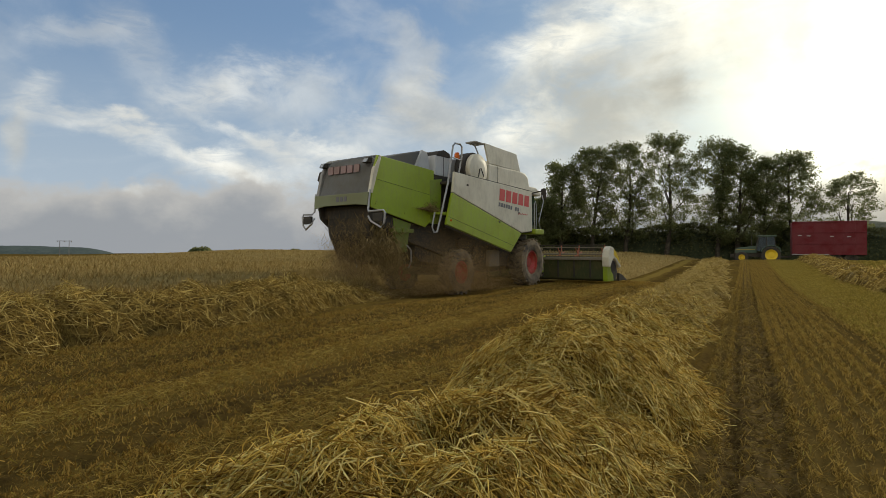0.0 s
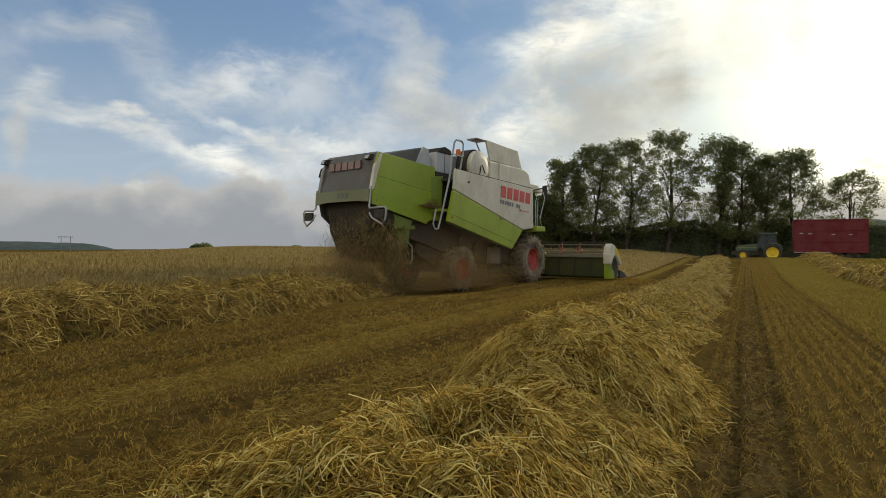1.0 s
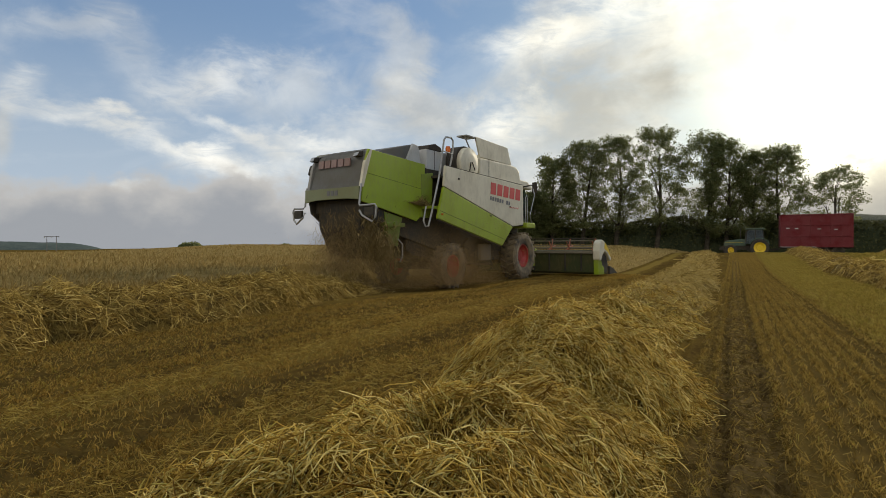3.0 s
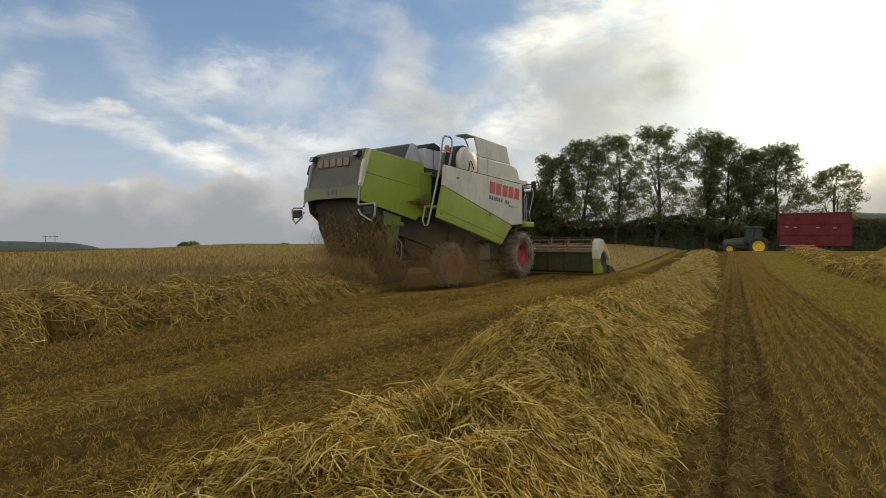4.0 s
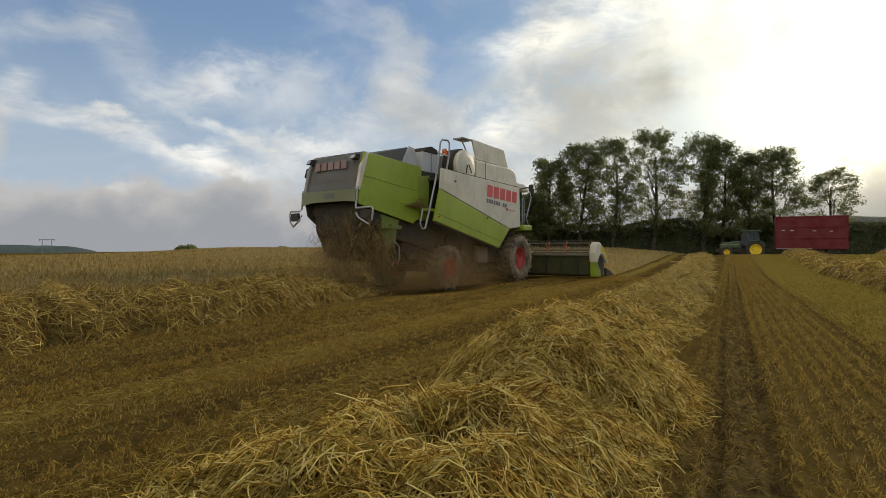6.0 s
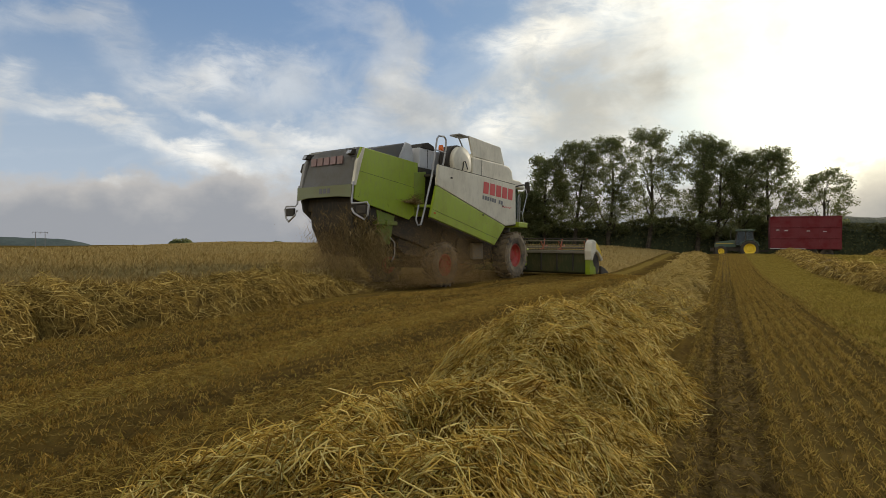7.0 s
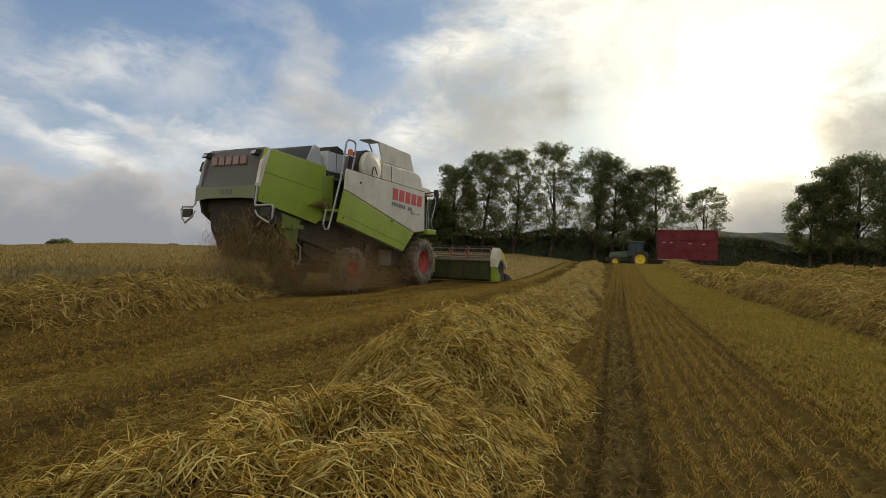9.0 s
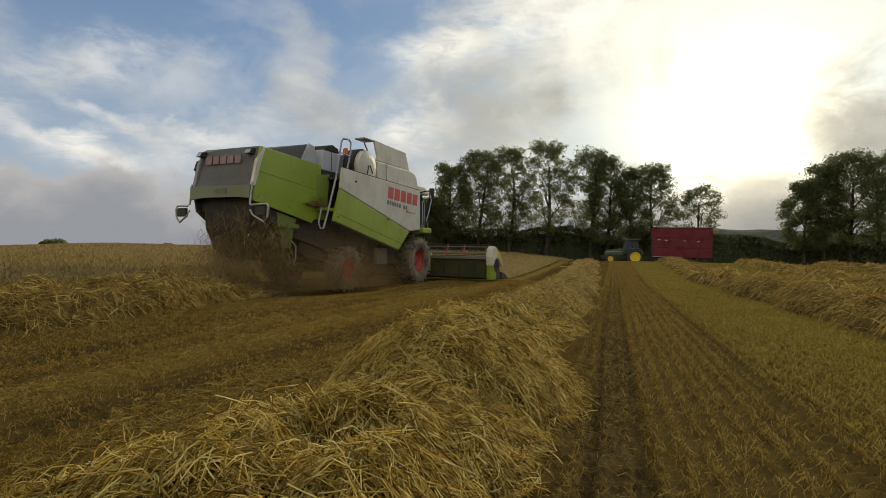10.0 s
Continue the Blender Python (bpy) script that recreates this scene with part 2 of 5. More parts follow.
STRAW_PALE = straw("pale_straw", [(0.0, (0.20, 0.14, 0.036)), (0.45, (0.42, 0.305, 0.098)), (0.9, (0.56, 0.425, 0.155)), (1.0, (0.60, 0.48, 0.21))], wisps=0.25)
WEEDS = straw("weedy_stubble", [(0.0, (0.19, 0.155, 0.028)), (0.5, (0.32, 0.24, 0.052)), (1.0, (0.45, 0.345, 0.095))])
LEAF = straw("tree_leaves", [(0.0, (0.115, 0.135, 0.055)), (0.5, (0.165, 0.185, 0.078)), (1.0, (0.225, 0.235, 0.105))], 0.75, 0.6)

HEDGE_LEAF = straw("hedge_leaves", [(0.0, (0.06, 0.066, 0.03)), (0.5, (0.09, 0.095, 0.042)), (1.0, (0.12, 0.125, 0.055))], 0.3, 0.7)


def plain(name, a, b_, scale, rough=0.9, bump=0.5, dist=0.03, gloss=0.1):
    m, g, b = material(name, rough)
    b.inputs["Specular IOR Level"].default_value = gloss
    p = where(g)
    n1, n2 = g.noise(p, scale, 6, 0.6), g.noise(p, scale * 7, 4, 0.6)
    c = g.mix(g.smooth(g.math("ADD", g.math("MULTIPLY", n1, 0.6), g.math("MULTIPLY", n2, 0.4)), 0.36, 0.64), a, b_)
    g.put(b.inputs["Base Color"], c)
    bumped(g, b, n2, bump, dist)
    return m


# matted straw with the shade between stalks put into its colour
STRAW_CORE = plain("shaded_matted_straw", (0.07, 0.042, 0.012), (0.36, 0.24, 0.06), 9.0, 0.9, 1.0, 0.06)
CROP_CORE = plain("dense_barley", (0.20, 0.138, 0.048), (0.31, 0.222, 0.085), 1.6, 1.0, 0.6, 0.06, 0.0)
BARK = plain("bark", (0.03, 0.025, 0.018), (0.09, 0.075, 0.055), 3.0, 0.95, 0.8, 0.05)
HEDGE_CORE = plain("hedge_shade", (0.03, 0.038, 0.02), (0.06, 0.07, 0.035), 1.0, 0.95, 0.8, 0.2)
WOODED = plain("far_woodland", (0.035, 0.05, 0.035), (0.07, 0.085, 0.06), 0.08, 0.95, 1.0, 3.0)
FAR_FIELD = plain("far_pasture", (0.06, 0.08, 0.07), (0.095, 0.115, 0.10), 0.03, 0.95, 0.3, 1.0)
# pole colour lightened to grey to stand for the distant haze
WOOD_POLE = plain("hazed_pole", (0.16, 0.15, 0.14), (0.22, 0.21, 0.20), 4.0)


def soil():
    """Stubble ground: brown earth and chaff between drill rows, pale straw litter, a weedy green strip."""
    m, g, b = material("stubble_soil", 1.0)
    b.inputs["Specular IOR Level"].default_value = 0.0
    p = where(g)
    s = g.n("ShaderNodeSeparateXYZ")
    g.put(s.inputs[0], p)
    x = g.math("ADD", s.outputs[0], g.math("MULTIPLY", g.math("SUBTRACT", g.noise(p, 0.35, 3), 0.5), 0.7))
    n1, n2, n3 = g.noise(g.scaled(p, 1, 0.2, 1), 1.6, 5, 0.6), g.noise(p, 14, 5, 0.65), g.noise(g.scaled(p, 1, 0.12, 1), 11, 4, 0.6)
    earth = g.mix(g.smooth(n2, 0.35, 0.68), (0.066, 0.041, 0.013), (0.135, 0.086, 0.025))
    chaff = g.mix(n3, (0.095, 0.061, 0.014), (0.175, 0.114, 0.028))
    c = g.mix(g.smooth(g.math("ADD", g.math("MULTIPLY", n1, 0.65), g.math("MULTIPLY", n3, 0.35)), 0.42, 0.58), earth, chaff)
    green = g.math("MULTIPLY", g.smooth(x, 1.5, 2.6), g.math("SUBTRACT", 1.0, g.smooth(x, 14.0, 20.0)))
    c = g.mix(g.math("MULTIPLY", green, 0.7), c, g.mix(n2, (0.13, 0.10, 0.021), (0.23, 0.17, 0.038)))
    def zone(mid, half):
        gap = g.math("ABSOLUTE", g.math("SUBTRACT", x, mid))
        return g.math("SUBTRACT", 1.0, g.smooth(gap, half * 0.6, half * 1.3))

    c = g.mix(g.math("MULTIPLY", zone(-4.35, 0.30), 0.7), c, (0.23, 0.16, 0.04))
    # ruts toned dark, and painted shade at the windrow's foot (x -6.35)
    for mid, half in ((-3.55, 0.28), (-6.35, 0.45), (-5.5, 0.2)):
        c = g.mix(g.math("MULTIPLY", zone(mid, half), 0.4), c, g.mix(n2, (0.035, 0.022, 0.008), (0.085, 0.054, 0.017)))
    c = g.mix(g.math("MULTIPLY", zone(1.2, 1.3), 0.5), c, g.mix(n3, (0.11, 0.072, 0.022), (0.19, 0.13, 0.04)))
    c = g.mix(g.math("MULTIPLY", zone(0.04, 0.30), 0.7), c, g.mix(g.smooth(n2, 0.38, 0.62), (0.055, 0.035, 0.015), (0.21, 0.145, 0.058)))
    g.put(b.inputs["Base Color"], c)
    bumped(g, b, g.math("ADD", n2, n3), 0.7, 0.03)
    return m


SOIL = soil()


# ---- geometry helpers ----
RNG = np.random.default_rng(7)


def lattice(ix, iy, seed):
    h = (ix.astype(np.int64) * 374761393 + iy.astype(np.int64) * 668265263 + seed * 1442695041) & 0x7FFFFFFF
    h = ((h ^ (h >> 13)) * 1274126177) & 0x7FFFFFFF
    return ((h ^ (h >> 16)) & 0xFFFF) / 65535.0


def vnoise(x, y, seed=0):
    x, y = np.asarray(x, float), np.asarray(y, float)
    ix, iy = np.floor(x), np.floor(y)
    fx, fy = x - ix, y - iy
    fx, fy = fx * fx * (3 - 2 * fx), fy * fy * (3 - 2 * fy)
    a, b = lattice(ix, iy, seed), lattice(ix + 1, iy, seed)
    c, d = lattice(ix, iy + 1, seed), lattice(ix + 1, iy + 1, seed)
    return (a + (b - a) * fx) * (1 - fy) + (c + (d - c) * fx) * fy


def fbm(x, y, seed=0, octaves=4):
    v, amp, tot = 0.0, 1.0, 0.0
    for o in range(octaves):
        v = v + amp * (vnoise(x * 2 ** o, y * 2 ** o, seed + o) - 0.5)
        tot += amp
        amp *= 0.5
    return v / tot


def sstep(lo, hi, v):
    t = np.clip((v - lo) / (hi - lo), 0, 1)
    return t * t * (3 - 2 * t)


def mesh_from(name, verts, faces, mat=None, smooth=False):
    me = bpy.data.meshes.new(name)
    verts, faces = np.asarray(verts, np.float32), np.asarray(faces, np.int32)
    k = faces.shape[1]
    me.vertices.add(len(verts))
    me.vertices.foreach_set("co", verts.ravel())
    me.loops.add(faces.size)
    me.loops.foreach_set("vertex_index", faces.ravel())
    me.polygons.add(len(faces))
    me.polygons.foreach_set("loop_start", np.arange(0, faces.size, k, dtype=np.int32))
    if smooth:
        me.polygons.foreach_set("use_smooth", np.ones(len(faces), bool))
    me.update(calc_edges=True)
    if mat:
        me.materials.append(mat)
    return me


def unit(v):
    return v / np.maximum(np.linalg.norm(v, axis=-1, keepdims=True), 1e-9)


def strands(centre, way, length, width, bend, segs=2, sides=3, taper=0.6):
    """Many bent stalks as one set of vertices and quads."""
    n = len(centre)
    way = unit(way)
    helper = unit(RNG.normal(size=(n, 3)))
    n1 = unit(np.cross(way, helper))
    n2 = np.cross(way, n1)
    s = np.linspace(-0.5, 0.5, segs + 1)
    pts = centre[:, None] + way[:, None] * (length[:, None, None] * s[None, :, None]) + n1[:, None] * ((bend * length)[:, None, None] * (0.25 - s[None, :, None] ** 2))
    thin = 1 - (1 - taper) * np.abs(2 * s)
    if sides == 2:
        ring = [n2, -n2]
    else:
        ring = [n1 * math.cos(a) + n2 * math.sin(a) for a in np.arange(sides) * 2 * math.pi / sides]
    V = np.stack([pts + r[:, None] * (width[:, None, None] * 0.5 * thin[None, :, None]) for r in ring], 2)
    V = V.reshape(n * (segs + 1) * sides, 3)
    quads = []
    for i in range(segs):
        for j in range(1 if sides == 2 else sides):
            k = (j + 1) % sides
            quads.append([i * sides + j, i * sides + k, (i + 1) * sides + k, (i + 1) * sides + j])
    F = (np.array(quads)[None] + (np.arange(n) * (segs + 1) * sides)[:, None, None]).reshape(-1, 4)
    return V, F


def joined(*sets):
    V, F, at = [], [], 0
    for v, f in sets:
        V.append(v)
        F.append(f + at)
        at += len(v)
    return np.concatenate(V), np.concatenate(F)


def grid(xs, ys, height):
    X, Y = np.meshgrid(xs, ys)
    V = np.stack([X, Y, height(X, Y)], -1).reshape(-1, 3)
    nx, ny = len(xs), len(ys)
    i = (np.arange(ny - 1)[:, None] * nx + np.arange(nx - 1)[None]).ravel()
    return V, np.stack([i, i + 1, i + 1 + nx, i + nx], -1)


def part(name, bm, mat, parent=None, label="", smooth=False):
    """One mesh object from a bmesh, under a thing or a part."""
    me = bpy.data.meshes.new(name)
    bm.normal_update()
    bm.to_mesh(me)
    bm.free()
    if smooth:
        me.polygons.foreach_set("use_smooth", np.ones(len(me.polygons), bool))
    me.materials.append(mat)
    ob = new(name, me)
    ob.parent = parent
    if label:
        tagged(ob, label)
    return ob


def bevelled(bm, w, seg=2):
    if w:
        sharp = [e for e in bm.edges if len(e.link_faces) == 2 and e.calc_face_angle(0) > 0.4]
        bmesh.ops.bevel(bm, geom=sharp, offset=w, segments=seg, profile=0.6, affect="EDGES", clamp_overlap=True)
    return bm


def slab(poly, lo, hi, axis="x", bevel=0.015, seg=2):
    """A polygon, drawn in the plane across the axis, given thickness from lo to hi."""
    bm = bmesh.new()
    put = {"x": lambda a, b, c: (c, a, b), "y": lambda a, b, c: (a, c, b), "z": lambda a, b, c: (a, b, c)}[axis]
    rows = [[bm.verts.new(put(a, b, c)) for a, b in poly] for c in (lo, hi)]
    n = len(poly)
    for i in range(n):
        j = (i + 1) % n
        bm.faces.new((rows[0][i], rows[0][j], rows[1][j], rows[1][i]))
    bm.faces.new(rows[0][::-1])
    bm.faces.new(rows[1])
    bmesh.ops.recalc_face_normals(bm, faces=bm.faces)
    return bevelled(bm, bevel, seg)


def box(x0, x1, y0, y1, z0, z1, bevel=0.015, seg=2):
    return slab([(x0, y0), (x1, y0), (x1, y1), (x0, y1)], z0, z1, "z", bevel, seg)


def turned(profile, axis="x", n=32, at=(0, 0, 0), closed=False):
    """A profile of (radius, along) turned round an axis."""
    bm = bmesh.new()
    rings = []
    for r, a in profile:
        ring = []
        for i in range(n):
            t = 2 * math.pi * i / n
            c, s = r * math.cos(t), r * math.sin(t)
            v = {"x": (a, c, s), "y": (c, a, s), "z": (c, s, a)}[axis]
            ring.append(bm.verts.new(Vector(v) + Vector(at)))
        rings.append(ring)
    pairs = list(zip(rings, rings[1:]))
    if closed:
        pairs.append((rings[-1], rings[0]))
    for a, b in pairs:
        for i in range(n):
            j = (i + 1) % n
            bm.faces.new((a[i], a[j], b[j], b[i]))
    if not closed:
        bm.faces.new(rings[0][::-1])
        bm.faces.new(rings[-1])
    bmesh.ops.recalc_face_normals(bm, faces=bm.faces)
    return bm


def pipe(points, r=0.02, n=8, closed=False, bm=None):
    """A round bar along points."""
    bm = bm or bmesh.new()
    pts = [Vector(p) for p in points]
    rings = []
    for i, p in enumerate(pts):
        a = pts[i - 1] if (i or closed) else p
        b = pts[(i + 1) % len(pts)] if (i < len(pts) - 1 or closed) else p
        t = (b - a).normalized()
        u = t.cross(Vector((0.31, 0.17, 0.93)) if abs(t.z) < 0.8 else Vector((1, 0.1, 0))).normalized()
        w = t.cross(u)
        rings.append([bm.verts.new(p + (u * math.cos(k * 2 * math.pi / n) + w * math.sin(k * 2 * math.pi / n)) * r) for k in range(n)])
    pairs = list(zip(rings, rings[1:]))
    if closed:
        pairs.append((rings[-1], rings[0]))
    for a, b in pairs:
        for i in range(n):
            j = (i + 1) % n
            bm.faces.new((a[i], a[j], b[j], b[i]))
    if not closed:
        bm.faces.new(rings[0][::-1])
        bm.faces.new(rings[-1])
    bmesh.ops.recalc_face_normals(bm, faces=bm.faces)
    return bm


def merged(*bms):
    out = bms[0]
    for b in bms[1:]:
        me = bpy.data.meshes.new("tmp")
        b.to_mesh(me)
        b.free()
        out.from_mesh(me)
        bpy.data.meshes.remove(me)
    return out


def empty(name, at=(0, 0, 0), turn=0.0):
    ob = new(name)
    ob.matrix_world = pose(*at, 0, 0, turn)
    return ob


# ---- ground ----
def lie(x, y):
    """The lie of the land."""
    left = sstep(40, 130, -x)
    ang = np.degrees(np.arctan2(-x, np.maximum(y, 1.0)))
    rise = 0.9 * sstep(24, 62, y) * (1 - left) + left * (-0.9 + 2.4 * sstep(30, 110, y) * (1 - sstep(47, 64, ang)))
    brow = -0.42 * sstep(56, 62.5, y) * sstep(-12, -4, x) * (1 - sstep(90, 140, y))
    dip = -0.14 * np.exp(-(((x + 8.6) / 2.2) ** 2 + ((y - 15.6) / 2.6) ** 2))
    fall = -2.2 * sstep(150, 420, -x) * sstep(50, 60, ang)
    return rise + dip + brow + fall


def ground_height(x, y):
    z = lie(x, y)
    near = 1 - sstep(20, 40, np.hypot(x, y))
    z = z + 0.05 * fbm(x * 0.5, y * 0.25, 3) + near * (0.025 * fbm(x * 5, y * 5, 11, 3) + 0.012 * np.cos(2 * math.pi * x / 0.15))
    for c, w, dep in ((0.04, 0.22, 0.045), (0.19, 0.06, 0.07), (-0.10, 0.05, 0.055), (1.38, 0.10, 0.04), (-3.4, 0.25, 0.03), (-5.55, 0.25, 0.03)):
        wob = c + 0.03 * np.sin(y * 0.4)
        track = np.exp(-(((x - wob) / w) ** 4))
        lug = np.sin(2 * math.pi * (y * 5.2 + np.abs(x - wob) * 4.0))
        z = z - near * track * (dep - 0.85 * dep * np.clip(1.3 * lug + 2.5 * fbm(x * 5, y * 5, 77, 3), -1, 1))
    return z


def spread(*runs):
    out = []
    for a, b, step in runs:
        out.append(np.arange(a, b, step))
    return np.concatenate(out + [np.array([runs[-1][1]])])


xs = spread((-1500, -200, 130), (-200, -30, 6), (-30, -8, 0.5), (-8, -0.6, 0.1), (-0.6, 1.9, 0.035), (1.9, 5, 0.1), (5, 30, 0.6), (30, 200, 8), (200, 1500, 130))
ys = spread((-600, -40, 70), (-40, 0, 2), (0, 1.2, 0.2), (1.2, 9, 0.04), (9, 22, 0.12), (22, 70, 0.6), (70, 220, 5), (220, 2500, 140))
ground = tagged(new("ground", mesh_from("ground", *grid(xs, ys, ground_height), SOIL, True)),
                "brown stubble ground with drill rows, tyre tracks and a weedy strip", "ground", kind="structure")


# ---- straw in rows ----
def windrow(name, label, xc, half, high, y0, y1, seed, near, mat, core_mat, detail, bumps=(), veer=0.0, swing=0.0):
    """A long heap of cut straw: a matted core, coloured dark as gap shade, under loose bent stalks."""
    def centre(y):
        return xc + veer * y + 0.5 * fbm(y * 0.12, 0 * y + seed, seed, 2) + 0.22 * fbm(y * 0.75, 0 * y + 3.3, seed + 2, 2) - swing * sstep(7, 12.5, y) - ((0.03 + 0.09 * np.exp(-((y - 8.6) / 3.4) ** 2)) if near else 0)

    def reach(y):
        return half * (1 + 0.7 * fbm(y * 1.05, 0 * y + 1.7, seed + 5, 3)) - ((0.03 + 0.09 * np.exp(-((y - 8.6) / 3.4) ** 2)) if near else 0)

    def height(x, y):
        u = np.abs((x - centre(y)) / reach(y))
        prof = np.clip(1 - u ** 2.3, 0, 1) ** 0.75
        lump = (1 + 0.65 * fbm(x * 0.9, y * 0.7, seed + 9, 3)) * (1 - 0.35 * sstep(16, 45, y)) * (1 - 0.6 * sstep(y1 - 3.5, y1, y))
        if near:
            lump = lump * (1 - 0.28 * sstep(4.6, 8.5, y))
        tuft = 1 - 2 * np.abs(2 * vnoise(x * 1.9, y * 1.7, seed + 61) - 1)
        h = high * prof * lump + prof * (0.38 * fbm(x * 2.9, y * 2.9, seed + 20, 3) + 0.065 * tuft)
        for bx, by, r, k in bumps:
            h = h + k * np.exp(-(((x - bx) / r) ** 2 + ((y - by) / r) ** 2)) * np.clip(prof * 2, 0, 1)
        return h

    step = 0.09 if near else 0.2
    gx = np.arange(xc - half * 1.5 + min(0, veer * y1) - swing, xc + half * 1.5, step)
    gy = np.concatenate([np.arange(y0, min(y1, 14), step), np.arange(min(y1, 14), y1 + 0.5, step * 2.5)]) if y1 > 14 else np.arange(y0, y1, step)
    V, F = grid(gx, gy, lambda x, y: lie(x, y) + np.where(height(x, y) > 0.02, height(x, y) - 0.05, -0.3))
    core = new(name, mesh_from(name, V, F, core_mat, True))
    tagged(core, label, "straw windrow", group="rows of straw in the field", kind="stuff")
    sets = {}
    for n, ya, yb, sides, wide, long, *other in detail:
        m = max(1, n // 7)
        pick = RNG.integers(0, m, n)
        own = RNG.random(n) < 0.68
        ty, tx, ta = ya + (yb - ya) * RNG.random(m), 2 * RNG.random(m) - 1, RNG.random(m) * 2 * math.pi
        y = np.where(own, ya + (yb - ya) * RNG.random(n), ty[pick] + RNG.normal(size=n) * long * 0.22)
        y = np.clip(y, y0, y1)
        x = centre(y) + reach(y) * 1.05 * np.where(own, 2 * RNG.random(n) - 1, tx[pick]) + np.where(own, 0, RNG.normal(size=n) * long * 0.22)
        tuft_dir, tuft_dz, tuft_up = ta[pick] + 0.5 * RNG.normal(size=n), (0.40 * RNG.normal(size=m))[pick], (0.030 * RNG.normal(size=m))[pick]
        h = height(x, y)
        e = 0.08
        gxn, gyn = (height(x + e, y) - height(x - e, y)) / (2 * e), (height(x, y + e) - height(x, y - e)) / (2 * e)
        ang = np.where(own, RNG.random(n) * 2 * math.pi, tuft_dir)
        dx, dy = np.cos(ang), np.sin(ang)
        dz = np.clip(gxn * dx + gyn * dy, -1.2, 1.2) + np.where(own, 0.36 * RNG.normal(size=n), tuft_dz + 0.12 * RNG.normal(size=n))
        stray = RNG.random(n) < 0.012
        dz = np.where(stray, dz + 0.9, dz)
        L = long * (0.45 + 0.9 * RNG.random(n))
        z = lie(x, y) + np.maximum(h, 0.01) + np.abs(RNG.normal(size=n)) * -0.055 + 0.03 + np.where(stray, 0.05, 0) + np.where(own, 0, tuft_up)
        sets.setdefault(other[0] if other else mat, []).append(strands(np.stack([x, y, z], -1), np.stack([dx, dy, dz], -1), L, wide * (0.7 + 0.6 * RNG.random(n)), RNG.normal(size=n) * 0.62, 3 if sides == 3 else 2, sides))
    for tone, group in sets.items():
        V, F = joined(*group)
        loose = new("loose_straw", mesh_from("loose_straw", V, F, tone))
        loose.parent = core
        tagged(loose, kind="stuff")
    return core


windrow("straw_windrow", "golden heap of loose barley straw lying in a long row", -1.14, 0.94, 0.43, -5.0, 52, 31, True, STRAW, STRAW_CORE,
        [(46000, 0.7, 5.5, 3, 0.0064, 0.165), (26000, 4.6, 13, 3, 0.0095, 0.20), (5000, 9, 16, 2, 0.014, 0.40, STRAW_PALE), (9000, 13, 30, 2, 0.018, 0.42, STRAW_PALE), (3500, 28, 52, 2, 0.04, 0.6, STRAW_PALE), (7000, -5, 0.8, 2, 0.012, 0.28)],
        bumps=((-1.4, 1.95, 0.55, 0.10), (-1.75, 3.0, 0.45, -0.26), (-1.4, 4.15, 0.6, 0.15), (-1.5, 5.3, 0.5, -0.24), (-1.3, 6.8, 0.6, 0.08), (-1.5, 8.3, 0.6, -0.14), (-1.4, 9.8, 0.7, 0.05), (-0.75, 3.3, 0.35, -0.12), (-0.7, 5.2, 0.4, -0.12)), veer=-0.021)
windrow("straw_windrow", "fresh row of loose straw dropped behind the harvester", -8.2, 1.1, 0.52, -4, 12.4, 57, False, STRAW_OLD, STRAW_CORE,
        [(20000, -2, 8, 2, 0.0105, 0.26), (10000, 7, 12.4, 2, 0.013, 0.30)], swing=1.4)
windrow("straw_windrow", "row of older straw beside the weedy strip", 4.85, 1.05, 0.60, 2, 60, 83, False, STRAW_OLD, STRAW_CORE,
        [(24000, 4, 25, 2, 0.012, 0.30), (6000, 24, 62, 2, 0.03, 0.55)])
windrow("straw_windrow", "far row of older straw on the stubble", 11.6, 1.0, 0.46, 6, 60, 97, False, STRAW_OLD, STRAW_CORE,
        [(9000, 10, 35, 2, 0.022, 0.5), (7000, 34, 62, 2, 0.035, 0.6)])
windrow("straw_windrow", "furthest row of older straw on the stubble", 18.2, 1.0, 0.46, 8, 60, 113, False, STRAW_OLD, STRAW_CORE,
        [(9000, 14, 62, 2, 0.035, 0.6)])


# ---- stubble ----
def stubble(name, label, mat, x0, x1, y0, y1, n, high, wide, keep=None, lean=0.3, gaps=-0.12, off_row=0.027):
    m = n // 6
    pick = RNG.integers(0, m, n)
    x = (np.round((x0 + (x1 - x0) * RNG.random(m)) / 0.15) * 0.15 + RNG.normal(size=m) * 0.012)[pick] + RNG.normal(size=n) * off_row
    y = (y0 + (y1 - y0) * RNG.random(m) ** 1.35)[pick] + RNG.normal(size=n) * 0.03
    ok = fbm(x * 1.7, y * 0.28, 71, 3) > gaps + 0.1 * RNG.random(n)
    if keep is not None:
        ok &= keep(x, y)
    x, y = x[ok], y[ok]
    n = len(x)
    d = np.hypot(x, y)
    big = 1 + d / 9.0
    L = high * (0.5 + RNG.random(n))
    way = np.stack([RNG.normal(size=n) * lean, RNG.normal(size=n) * lean, np.ones(n)], -1)
    c = np.stack([x, y, ground_height(x, y) + L * 0.42], -1)
    V, F = strands(c, way, L, wide * big * (0.7 + 0.6 * RNG.random(n)), RNG.normal(size=n) * 0.15, 1, 2, 0.9)
    tagged(new(name, mesh_from(name, V, F, mat)), label, "stubble", kind="stuff")


